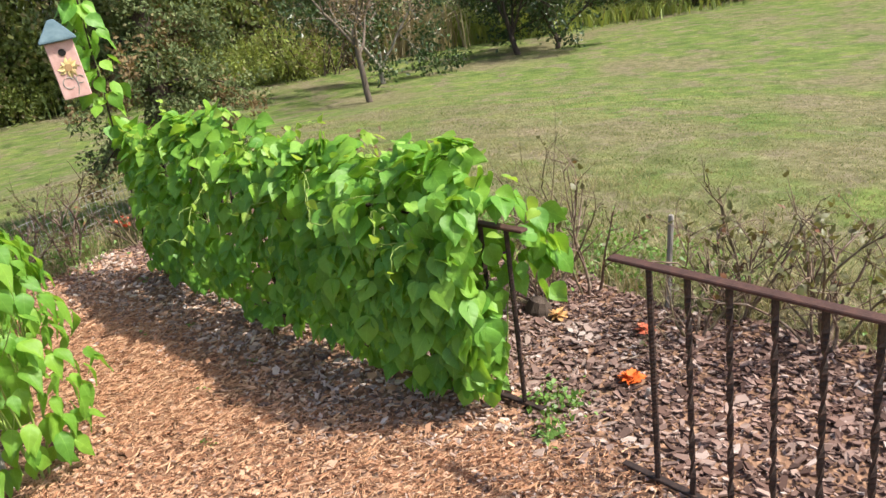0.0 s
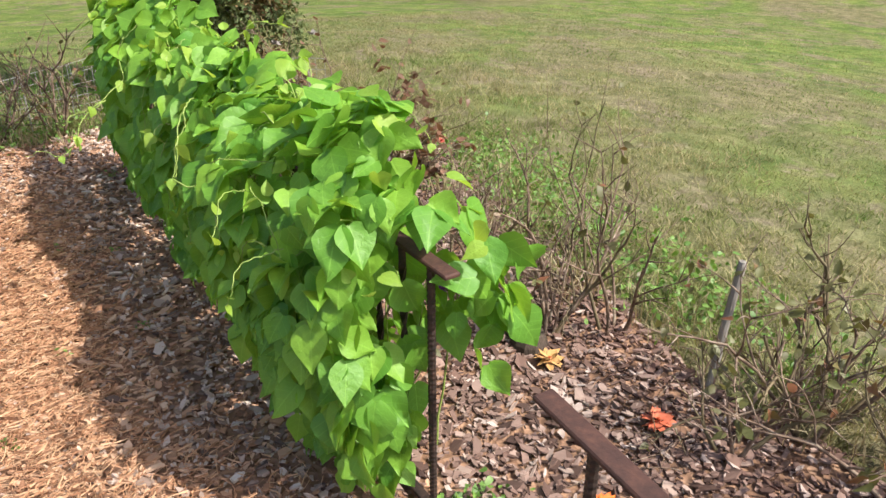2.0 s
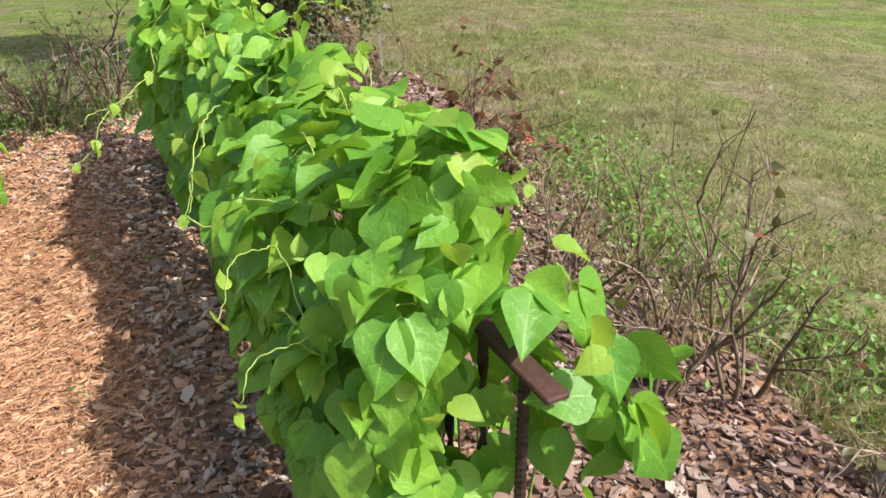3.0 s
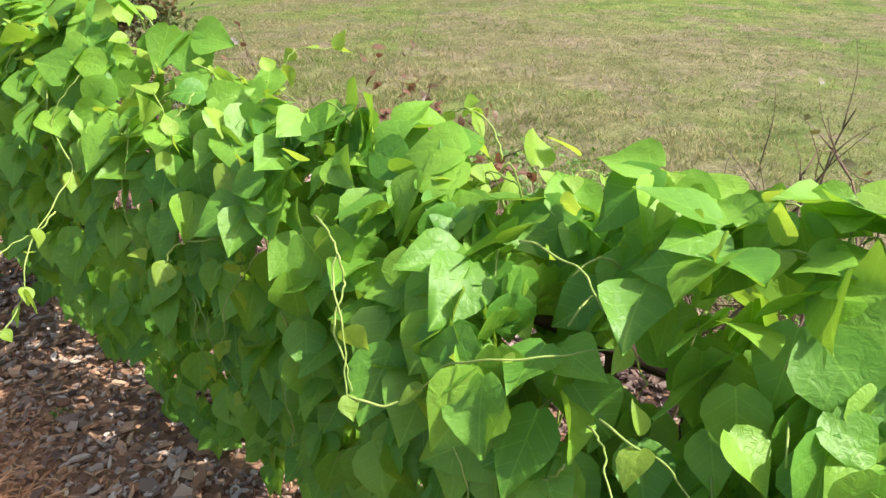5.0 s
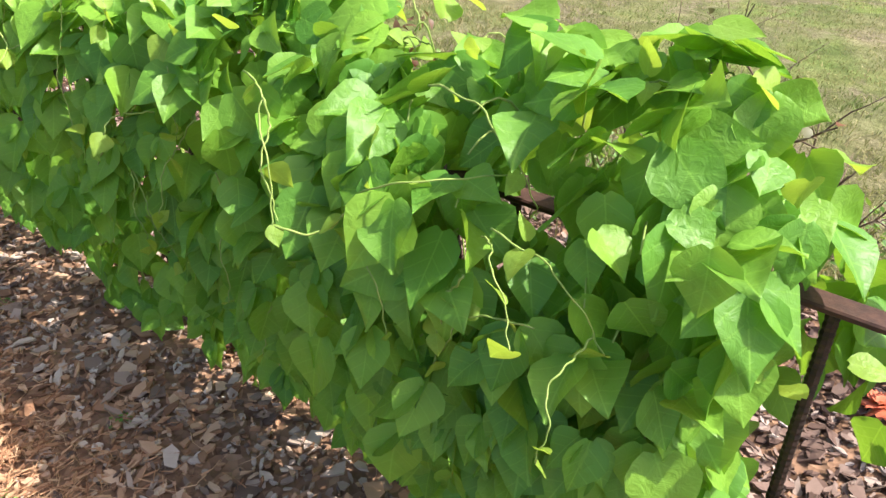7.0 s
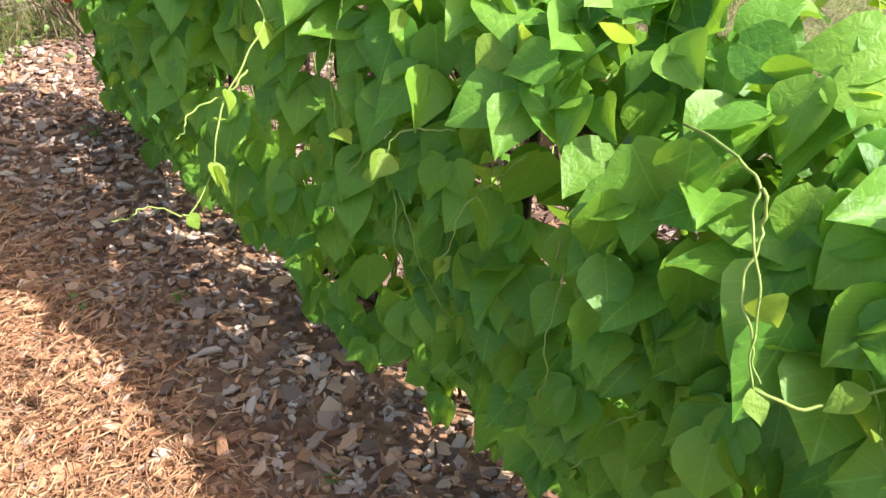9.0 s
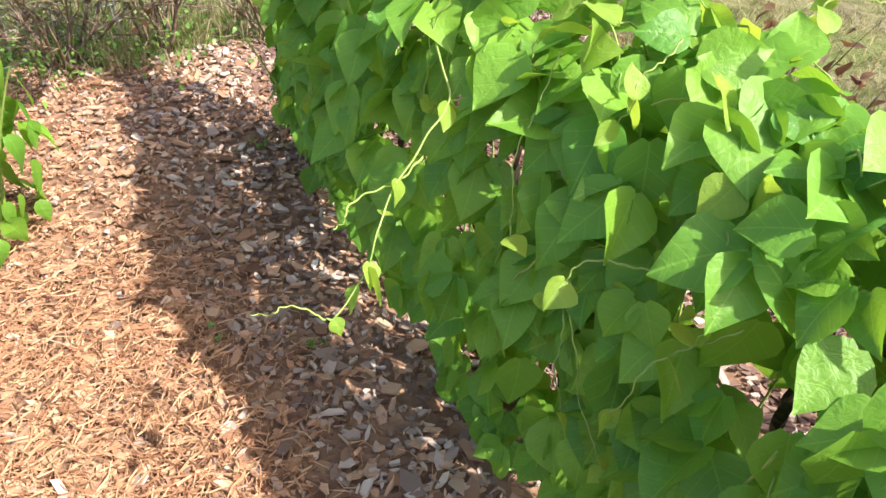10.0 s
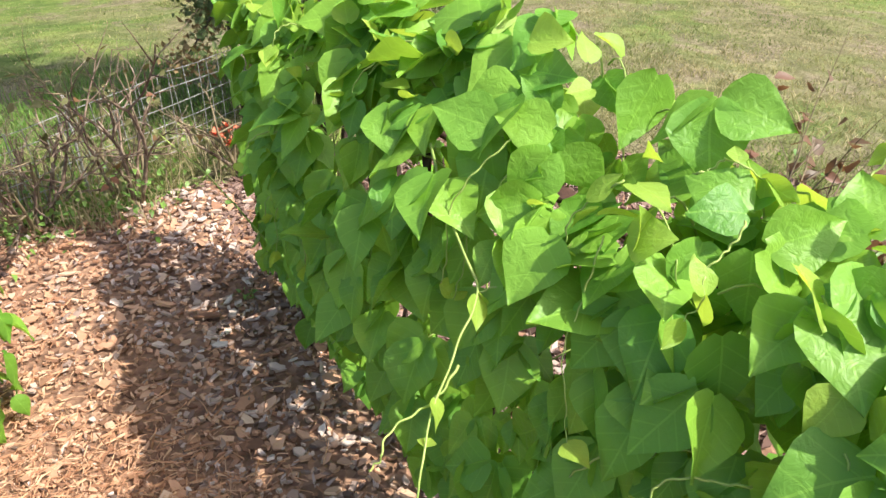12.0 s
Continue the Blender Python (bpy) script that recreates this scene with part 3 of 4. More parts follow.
def bean_groups(count, seed):
    r = np.random.default_rng(seed)
    # an even, unclumped spread: most of it over the front and the top
    i = np.arange(count) + 0.5
    s = (i * 0.7548776662) % 1.0
    s = np.where(np.arange(count) % 5 < 4, s * 0.55, s) + r.normal(0, 0.008, count)
    s = np.clip(s, 0, 1)
    u = (i * 0.5698402910) % 1.0
    a = np.where(s > 0.62, -0.03 + u * (LENGTH + 0.01), 0.16 + u * (LENGTH - 0.20)) + r.normal(0, 0.012, count)
    bulge = 1.0 + 0.22 * wobble(a * 2.2, s * 6.0) + 0.12 * wobble(a * 6.0, s * 15.0)
    p, z, pn, nz = vine_profile(s, a)
    inset = np.where(r.random(count) < 0.66, r.uniform(-0.02, 0.03, count), r.uniform(0.03, 0.13, count))
    z = z * top_lift(a) * (1 + 0.05 * wobble(a * 5, s * 9)) - inset * nz * 0.8
    p = p * bulge - inset * pn
    end = np.zeros(count)
    near = a < 0.22
    end[near] = -0.7
    far = a > LENGTH - 0.12
    end[far] = 0.7
    x, y = plan(a, p)
    # thinner growth towards the far end
    far_off = smooth(1.3, 2.0, a)
    lot = r.random(count)
    thin = (inset > 0.03) & (lot < 0.4 * far_off)
    pos = np.stack([x, y, z], -1)
    a = np.where(thin, -1.0, a)
    out = np.stack([pn * N[0] + end * D[0], pn * N[1] + end * D[1], nz], -1)
    return a, s, inset, pos, unit(out)


def bean_leaflets(count, seed):
    r = np.random.default_rng(seed)
    a, s, inset, pos, out = bean_groups(count, seed)
    P, T, Nn, S, A, O = [], [], [], [], [], []
    up = np.array([0, 0, 1.0])
    for i in np.nonzero(a > -0.5)[0]:
        o = out[i]
        flat = abs(o[2])
        down = np.array([0, 0, -1.0]) + o * (0.15 + 0.25 * r.random())
        if flat > 0.75:
            h = r.normal(0, 1, 3)
            h[:2] += N * 0.7
            h[2] = -0.9
            down = unit(h)
        normal = unit(o * 1.0 + up * (0.25 + 0.9 * r.random() + 0.55 * smooth(0.14, 0.34, s[i])) + r.normal(0, 0.36, 3) + np.array([0.25, 0.0, 0.0]))
        if flat > 0.75:
            normal = unit(up * 0.75 + np.array([*N, 0]) * (0.15 + 0.7 * r.random()) + np.array([*D, 0]) * r.normal(0, 0.35) + r.normal(0, 0.3, 3))
        tip = unit(down - normal * (down @ normal) + r.normal(0, 0.26, 3))
        side = np.cross(tip, normal)
        size = r.uniform(0.080, 0.126) * (0.82 if s[i] < 0.12 else 1.0)
        tri = ((0, 1.0), (1.15, 0.86), (-1.15, 0.86)) if r.random() < 0.8 else ((0, 1.0),)
        for ang, k in tri:
            an = ang * r.uniform(0.65, 1.15)
            t = tip * math.cos(an) + side * math.sin(an)
            P.append(pos[i] + t * 0.012 + normal * 0.006 * (1 - abs(ang)) + r.normal(0, 0.004, 3))
            T.append(unit(t + (-up * 0.6 if flat < 0.75 else 0) + r.normal(0, 0.08, 3)))
            Nn.append(unit(normal + r.normal(0, 0.3, 3) + side * 0.25 * math.sin(an)))
            S.append(size * k)
            A.append(a[i])
            O.append((s[i] < 0.5) and inset[i] < 0.03)
    return map(np.array, (P, T, Nn, S, A, O))


vine = thing("bean_vine", "lush green bean vine with broad pointed leaves covering the iron railing", "vine", (*plan(LENGTH / 2, 0), 0.0))
VAT = np.array(vine.matrix_world.translation)
P, T, Nn, S, A, O = bean_leaflets(1080, 21)
# big leaves behind the bare end of the rail
r = np.random.default_rng(8)
c = 450
ea, ep, ez = r.uniform(-0.05, 0.30, c), r.uniform(-0.18, -0.06, c), r.uniform(0.52, 0.84, c)
for lo, hi, (a0, a1), (p0, p1), (z0, z1) in ((24, 128, (0.2, 1.1), (0.15, 0.27), (0.5, 0.95)), (128, 238, (0.16, 0.44), (0.04, 0.22), (0.08, 0.78)), (238, 270, (0.22, 0.42), (-0.05, 0.24), (0.72, 0.98)), (270, 315, (0.16, 0.30), (-0.02, 0.14), (0.12, 0.76)), (315, 385, (0.85, 1.75), (-0.08, 0.17), (0.74, 1.0)), (385, 450, (0.34, 0.82), (-0.10, 0.16), (0.74, 1.0))):
    ea[lo:hi], ep[lo:hi], ez[lo:hi] = r.uniform(a0, a1, hi - lo), r.uniform(p0, p1, hi - lo), r.uniform(z0, z1, hi - lo)
ex, ey = plan(ea, ep)
P = np.concatenate([P, np.stack([ex, ey, ez], -1)])
T = np.concatenate([T, np.array([0.15, -0.2, -0.9]) + r.normal(0, 0.4, (c, 3))])
Nn = np.concatenate([Nn, np.array([0.15, -0.75, 0.55]) + r.normal(0, 0.35, (c, 3))])
S, A, O = np.concatenate([S, r.uniform(0.07, 0.118, c)]), np.concatenate([A, ea]), np.concatenate([O, np.zeros(c, bool)])
rr = np.random.default_rng(4)
near = np.nonzero(O & (A > 0.2) & (A < 2.3))[0]
picked = near[np.linspace(0, len(near) - 1, min(300, len(near))).astype(int)]
rest = np.setdiff1d(np.arange(len(P)), picked)
g = Geo()
scatter(g, BEAN, P[rest] - VAT, T[rest], Nn[rest], S[rest], rr)
part("foliage", g, M["bean"], vine, smooth=True, kind="stuff")
LEAF_MESH = [Geo().add(*b).made("leaf", True) for b in BEAN]
rot = frames_for(T[picked], Nn[picked])
for i, k in enumerate(picked):
    lf = part("leaf", LEAF_MESH[i * 7 % len(LEAF_MESH)], M["bean"], vine)
    m = Matrix(rot[i].tolist()).to_4x4()
    m.translation = Vector((P[k] - VAT).tolist())
    lf.matrix_local = m @ Matrix.Scale(float(S[k]), 4)


def wander(start, heading, length, r, droop=0.0, turn=0.35, steps=None):
    """A loose line that grows from start along heading."""
    steps = steps or max(5, int(length / 0.025))
    pts, h = [np.array(start, float)], unit(heading)
    for _ in range(steps):
        h = unit(h + r.normal(0, turn / 3, 3) + np.array([0, 0, -droop / steps * 3]))
        pts.append(pts[-1] + h * length / steps)
    return np.array(pts)


# stems inside the hedge, climbing the bars
r = np.random.default_rng(31)
g = Geo()
for k in range(70):
    a = r.uniform(0.28, LENGTH)
    x, y = plan(a, r.normal(0, 0.05))
    pts = wander((x, y, 0.0), (r.normal(0, 0.06), r.normal(0, 0.06), 1), r.uniform(0.55, 0.85), r, turn=0.12)
    g.tube(pts - VAT, np.linspace(0.0045, 0.0018, len(pts)), 5)
for k in range(240):
    a = r.uniform(0.22, LENGTH)
    s = r.uniform(0.02, 0.75)
    p, z, pn, nz = vine_profile(s, a)
    x, y = plan(a, p * 0.35)
    q = np.array([*plan(a + r.normal(0, 0.05), p * 1.0), z * top_lift(a)])
    b = np.array([x, y, z * top_lift(a) - 0.06])
    t = np.linspace(0, 1, 6)[:, None]
    pts = b * (1 - t) + q * t + np.array([0, 0, 0.04]) * np.sin(t * np.pi)
    g.tube(pts - VAT, np.linspace(0.0024, 0.0015, 6), 4)
part("stem", g, M["stem"], vine, "pale green twining stems", smooth=True)


# runners that hang out over the path or wave above the top
def runner(name, pts, radius, leaves, r, parent, size=0.035):
    pts = np.asarray(pts, float)
    t = np.linspace(0, 1, len(pts))
    tt = np.linspace(0, 1, 40)
    sm = np.stack([np.interp(tt, t, pts[:, i]) for i in range(3)], -1)
    for _ in range(4):
        sm[1:-1] = (sm[:-2] + sm[1:-1] * 2 + sm[2:]) / 4
    sm += np.stack([0.006 * np.sin(tt * 9 + i * 2.3) * np.sin(tt * 3.14) + 0.002 * np.sin(tt * 19 + i * 1.7) + 0.0012 * np.sin(tt * 47 + i) for i in (0, 2, 4)], -1)
    at = np.array(parent.matrix_world.translation)
    g = Geo().tube(sm - at, np.linspace(radius, radius * 0.55, 40), 6)
    ob = part(name, g, M["stem"], parent, smooth=True)
    if leaves:
        k = r.integers(6, 40, leaves)
        k[0] = 39
        g2 = Geo()
        tips = r.normal(0, 1, (leaves, 3)) + np.array([0, 0, -0.5])
        scatter(g2, BEAN, sm[k] - at, tips, r.normal(0, 0.5, (leaves, 3)) + np.array([0.3, 0, 1.0]), r.uniform(0.6, 1.5, leaves) * size, r)
        tagged(part("young_leaf", g2, M["bean_young"], ob, "small yellow-green unfolding leaves", smooth=True), kind="stuff")
    return ob


r = np.random.default_rng(77)
# the long one that hangs well clear of the leaves, with its two loose ends
runner("runner", [(-1.26, 3.98, 0.99), (-1.20, 3.85, 0.955), (-1.15, 3.80, 0.905), (-1.12, 3.77, 0.867), (-1.12, 3.72, 0.85), (-1.12, 3.66, 0.822), (-1.13, 3.56, 0.79), (-1.125, 3.51, 0.76), (-1.13, 3.48, 0.705), (-1.14, 3.42, 0.682)], 0.0023, 7, r, vine, 0.04)
runner("runner", [(-1.119, 3.66, 0.822), (-1.145, 3.59, 0.80), (-1.175, 3.53, 0.785), (-1.185, 3.505, 0.765)], 0.0021, 0, r, vine)
runner("runner", [(-1.14, 3.42, 0.682), (-1.165, 3.40, 0.70), (-1.20, 3.385, 0.705), (-1.24, 3.37, 0.69)], 0.0016, 0, r, vine)
runner("runner", [(-0.98, 3.86, 0.93), (-1.05, 3.82, 0.895), (-1.12, 3.77, 0.867)], 0.0026, 3, r, vine, 0.045)
# the one above the middle
runner("runner", [(-0.46, 3.30, 0.98), (-0.42, 3.21, 1.0), (-0.40, 3.17, 0.985), (-0.398, 3.145, 0.948), (-0.392, 3.10, 0.88), (-0.385, 3.06, 0.826)], 0.0021, 3, r, vine)
runner("runner", [(-0.40, 3.17, 0.985), (-0.392, 3.148, 0.945), (-0.40, 3.11, 0.88), (-0.378, 3.065, 0.83)], 0.0020, 0, r, vine)
runner("runner", [(-0.385, 3.06, 0.826), (-0.34, 3.055, 0.815), (-0.289, 3.06, 0.826), (-0.24, 3.04, 0.89), (-0.175, 3.01, 0.925), (-0.10, 3.02, 0.93), (-0.02, 3.04, 0.92)], 0.0021, 5, r, vine)
# a broad three-part leaf that stands out from the rest
for tip_at, size in (((-0.285, 3.03, 0.735), 0.125), ((-0.19, 2.965, 0.66), 0.135), ((-0.10, 3.04, 0.70), 0.115)):
    c = np.array((-0.18, 3.05, 0.785))
    rt = frames_for(unit(np.array(tip_at) - c)[None], np.array([[-0.35, -0.75, 0.62]]))[0]
    m = Matrix(rt.tolist()).to_4x4()
    m.translation = Vector((c - VAT).tolist())
    part("leaf", LEAF_MESH[int(size * 1000) % 8], M["bean"], vine).matrix_local = m @ Matrix.Scale(size, 4)
for k in range(30):
    a = r.uniform(0.2, LENGTH)
    b = np.array([*plan(a, r.uniform(-0.12, 0.12)), 0.95 * top_lift(a)])
    h = np.array([*(N * r.uniform(-0.8, 0.6) + D * r.normal(0, 0.8)), r.uniform(0.3, 0.9)])
    runner("runner", wander(b, h, r.uniform(0.08, 0.2), r, droop=0.5), 0.0019, int(r.integers(2, 6)), r, vine)

# loose pale shoots over the upper front
for k in range(34):
    a = r.uniform(0.3, LENGTH - 0.3)
    p, z, pn, nz = vine_profile(r.uniform(0.26, 0.46), a)
    b = np.array([*plan(a, float(p) + 0.02), float(z) * float(top_lift(a)) + 0.02])
    h = np.array([*(N * r.uniform(0.1, 0.7) + D * r.normal(0, 0.9)), r.uniform(-0.5, 0.4)])
    runner("runner", wander(b, h, r.uniform(0.12, 0.30), r, droop=0.7), r.uniform(0.0014, 0.0021), int(r.integers(1, 4)), r, vine, 0.038)

# young leaves in the sun along the top
g = Geo()
cnt = 110
a = r.uniform(0.0, LENGTH, cnt)
p, z, pn, nz = vine_profile(r.uniform(0.36, 0.62, cnt), a)
x, y = plan(a, p)
pos = np.stack([x, y, z * top_lift(a) + r.uniform(0.0, 0.06, cnt)], -1)
scatter(g, BEAN, pos - VAT, r.normal(0, 1, (cnt, 3)), r.normal(0, 0.5, (cnt, 3)) + np.array([0.3, -0.1, 1.0]), r.uniform(0.035, 0.075, cnt), r)
part("young_foliage", g, M["bean_young"], vine, "small yellow-green young leaves", smooth=True, kind="stuff")
# a few purple blossoms
for a, p, z in ((1.75, 0.13, 0.92), (2.1, 0.16, 0.86), (2.5, 0.1, 1.0), (0.22, -0.1, 0.62)):
    g = Geo()
    c = np.array([*plan(a, p), z]) - VAT
    scatter(g, SMALL, np.repeat(c[None], 5, 0), r.normal(0, 1, (5, 3)), r.normal(0, 1, (5, 3)), np.full(5, 0.018), r)
    part("blossom", g, M["purple"], vine, "small purple blossom", smooth=True)


# ---- generic woody plants ----
def grow(g, base, heading, length, radius, r, depth, spread=0.7, tips=None, turn=0.35, sides=6, droop=0.0, kids=(2, 4)):
    """A branch with its side branches, as tubes in g; collects points along the thin ones in tips."""
    pts = wander(base, heading, length, r, droop, turn, steps=max(5, min(12, int(length / max(radius * 4, 0.05)))))
    g.tube(pts, np.linspace(radius, radius * (0.45 if depth else 0.3), len(pts)), sides if radius > 0.012 else 4, cap=depth == 0)
    h = unit(pts[-1] - pts[-2])
    if tips is not None and depth <= 1:
        for q in pts[len(pts) // 2:]:
            tips.append((q, h))
    if depth:
        for _ in range(int(r.integers(*kids))):
            i = int(r.integers(max(1, len(pts) // 3), len(pts)))
            nh = unit(unit(pts[i] - pts[i - 1]) + r.normal(0, spread, 3) + np.array([0, 0, 0.15]))
            grow(g, pts[i], nh, length * r.uniform(0.35, 0.7), radius * r.uniform(0.4, 0.62), r, depth - 1, spread, tips, turn, sides, droop, kids)
    return pts


def rose_bush(at, height, seed, label, leaf="rose", leaves=60, canes=7, spread=0.5, blooms=(), bloom_mat="coral", bloom_size=0.05, leaf_size=(0.026, 0.046), group="rose bushes in the beds"):
    r = np.random.default_rng(seed)
    t = thing("rose_bush", label, "rose bush", (*at, float(lawn_z(*at)) if off_bed(*at) > 0 else 0.0), group)
    tips = []
    for k in range(canes):
        g = Geo()
        ang = k / canes * 6.283 + r.normal(0, 0.3)
        sp = spread * r.uniform(0.3, 1.2)
        grow(g, (0.04 * math.cos(ang), 0.04 * math.sin(ang), -0.02), (sp * math.cos(ang), sp * math.sin(ang), 1.0), height * r.uniform(0.6, 1.05), r.uniform(0.0065, 0.0115), r, 2, 0.62, tips, 0.34, 6, kids=(3, 6))
        part("cane", g, M["cane" if (seed + k) % 3 else "cane_green"], t, smooth=True)
    if leaves:
        k = r.integers(0, len(tips), leaves)
        pos = np.array([tips[i][0] for i in k]) + r.normal(0, 0.005, (leaves, 3))
        hd = np.array([tips[i][1] for i in k])
        g2 = Geo()
        scatter(g2, SMALL, pos, hd + r.normal(0, 0.8, (leaves, 3)) + np.array([0, 0, -0.3]), r.normal(0, 0.6, (leaves, 3)) + np.array([0.2, 0, 1]), r.uniform(*leaf_size, leaves), r)
        part("leaves", g2, M[leaf], t, smooth=True, kind="stuff")
    for bx, by, bz in blooms:
        g3 = Geo()
        q = 14
        an = r.uniform(0, 6.28, q)
        tilt = r.uniform(0.1, 1.2, q)
        tip = np.stack([np.cos(an) * np.cos(tilt), np.sin(an) * np.cos(tilt), np.sin(tilt)], -1)
        scatter(g3, SMALL, np.tile((bx, by, bz), (q, 1)), tip, np.tile((0, 0, 1.0), (q, 1)) - tip * 0.3, np.full(q, bloom_size), r)
        part("bloom", g3, M[bloom_mat], t, smooth=True)
    return t


rose_bush((0.50, 3.93), 0.50, 101, "nearly leafless rose bush of thin brown canes", leaves=60, canes=14, spread=0.8)
rose_bush((0.74, 4.00), 0.66, 103, "tall thin bare rose canes with a few leaves", leaves=24, canes=4, spread=0.35)
rose_bush((1.17, 3.46), 0.40, 105, "low thorny rose bush of dry canes", leaves=24, canes=6, spread=0.7)
rose_bush((1.40, 3.62), 0.56, 106, "thorny rose bush with sparse dull green leaves", leaves=190, canes=9, spread=0.65)
rose_bush((1.66, 3.26), 0.56, 108, "thorny rose bush with sparse dull green leaves", leaves=200, canes=10, spread=0.75)
rose_bush((2.02, 2.95), 0.52, 110, "thorny rose bush with sparse dull green leaves", leaves=180, canes=10, spread=0.7)
rose_bush((-0.48, 4.86), 0.54, 111, "rose bush with dusty reddish-brown leaves", "rose_red", 430, 11, 0.38, [(0.22, 0.05, 0.36), (-0.2, -0.1, 0.40)], "pink_red", 0.028, (0.036, 0.062))
rose_bush((0.06, 4.46), 0.40, 113, "low bare rose bush of dry twigs", leaves=10, canes=6, spread=0.9)
rose_bush((0.16, 4.18), 0.44, 114, "forked bare rose canes with cut ends", leaves=4, canes=4, spread=0.8)
rose_bush((-1.60, 5.86), 0.58, 115, "brown withered rose bush with dry flower heads", "rose_red", 150, 8, 0.5, [(0.1, 0.1, 0.62), (-0.15, 0.05, 0.55)], "stone", 0.04, (0.03, 0.05))
rose_bush((-3.05, 5.24), 0.54, 116, "straggly rose bush with dark leaves at the path's end", leaves=110, canes=7, spread=0.5)
rose_bush((-3.30, 4.95), 0.44, 117, "tangle of dry rose canes at the path's end", leaves=30, canes=14, spread=0.9)
rose_bush((-2.72, 5.66), 0.34, 119, "low rose bush with coral-red leaf tips", leaves=40, canes=5, spread=0.7, blooms=[(-0.08, -0.1, 0.20), (-0.01, -0.1, 0.17), (-0.04, -0.05, 0.22)], bloom_size=0.045)
rose_bush((-3.80, 4.62), 0.50, 121, "straggly rose bush with few leaves", leaves=60, canes=7, spread=0.7)


# ---- stakes and wire fence along the beds ----
def stake(at, height, lean, mat, label, radius=0.022):
    t = thing("garden_stake", label, "stake", (*at, 0.0))
    g = Geo().tube([(0, 0, -0.1), (lean[0] * 0.5, lean[1] * 0.5, height * 0.5), (lean[0], lean[1], height - 0.012), (lean[0], lean[1], height)], [radius, radius, radius * 0.97, radius * 0.8], 9)
    part("pole", g, M[mat], t)
    return t


stake((1.095, 3.755), 0.475, (0.035, 0.02), "grey_wood", "short weathered grey wooden fence stake in the bed's edge", 0.0145)
stake((-0.49, 4.76), 0.48, (0.01, 0.0), "grey_wood", "weathered grey stake holding up the reddish rose bush", 0.016)
stake((-1.70, 2.58), 0.42, (-0.09, 0.12), "grey_wood", "leaning weathered grey stake beside the leafy plants", 0.014)


def wire_fence(label, x0, y0, x1, y1, height, seed):
    r = np.random.default_rng(seed)
    f = thing("wire_fence", label, "wire fence", (x0, y0, 0.0))
    L = math.hypot(x1 - x0, y1 - y0)
    u = np.array([(x1 - x0) / L, (y1 - y0) / L, 0])
    nz = int(height / 0.075) + 1
    sag = lambda s: 0.03 * np.sin(s * 2.3 + seed) - 0.02
    for k in range(nz):
        s = np.linspace(0, L, 14)
        z = 0.03 + k * 0.075 + sag(s) * (k / nz)
        part("line_wire", Geo().tube(np.stack([s * u[0], s * u[1], z], -1) + r.normal(0, 0.004, (14, 3)), 0.0022, 4), M["wire"], f)
    g = Geo().tube(np.array([(0, 0, 0.03), (0.004, 0, height * 0.5), (0, 0, 0.03 + (nz - 1) * 0.075)]), 0.0019, 4)
    me = g.made("stay_wire")
    for s in np.arange(0, L, 0.06):
        w = part("stay_wire", me, M["wire"], f)
        w.location = (s * u[0], s * u[1], float(sag(s)) * 0.6)
        w.rotation_euler = (r.normal(0, 0.05), r.normal(0, 0.05), 0)
    for s in np.arange(0, L + 0.1, 1.2):
        p = part("fence_post", Geo().tube([(0, 0, -0.1), (0, 0, height + 0.02)], 0.006, 6), M["wire"], f)
        p.location = (min(s, L) * u[0], min(s, L) * u[1], 0)


wire_fence("sagging galvanised wire mesh fence behind the rose bed", -3.62, 4.1, -2.98, 6.2, 0.43, 3)
wire_fence("low galvanised wire mesh fence along the bed's edge", -3.0, 6.2, -1.7, 6.5, 0.35, 5)


# ---- fallen blossoms, stump and odd bits on the mulch ----
def blossom(at, size, mat, label, seed, petals=18):
    r = np.random.default_rng(seed)
    t = thing("fallen_flower", label, "flower", (*at, 0.02), "flowers on the mulch")
    for ring, (q, k, tilt) in enumerate(((petals, 1.0, 0.25), (petals // 2, 0.7, 0.7))):
        for j in range(q):
            an = j / q * 6.283 + r.normal(0, 0.1) + ring
            tl = tilt + r.normal(0, 0.15)
            g = Geo()
            tip = np.array([[math.cos(an) * math.cos(tl), math.sin(an) * math.cos(tl), math.sin(tl)]])
            scatter(g, SMALL, np.array([[0.0, 0, 0.012]]), tip, np.array([[0, 0, 1.0]]), np.array([size * k]), r)
            part("petal", g, M[mat], t, smooth=True)
    part("centre", Geo().tube([(0, 0, 0.0), (0, 0, 0.012), (0, 0, 0.022)], [size * 0.16, size * 0.22, size * 0.08], 8), M["orange_dark"], t)
    return t


blossom((0.84, 3.05), 0.06, "orange", "bright orange fallen flower lying on wood chips", 1)
blossom((0.95, 3.48), 0.055, "coral", "coral-orange fallen flower lying on wood chips", 2)
blossom((0.56, 3.70), 0.055, "peach", "faded peach flower lying on wood chips", 3)
t = thing("wood_stump", "small dark rotten stump in the mulch", "stump", (0.46, 3.80, 0.0))
part("stump", Geo().tube([(0, 0, -0.05), (0.004, 0.002, 0.03), (0.012, 0, 0.075), (0.02, 0.004, 0.088)], [0.075, 0.07, 0.05, 0.02], 11), M["bark_dark"], t)
t = thing("stone", "flat grey stone leaning in the wood chips", "stone", (0.90, 2.95, 0.0))
g = Geo().box((-0.025, -0.008, -0.02), (0.025, 0.008, 0.05), pose(0, 0, 0.01, 24, 0, 25))
part("slab", bevelled(g, 0.008, "slab"), M["stone"], t)


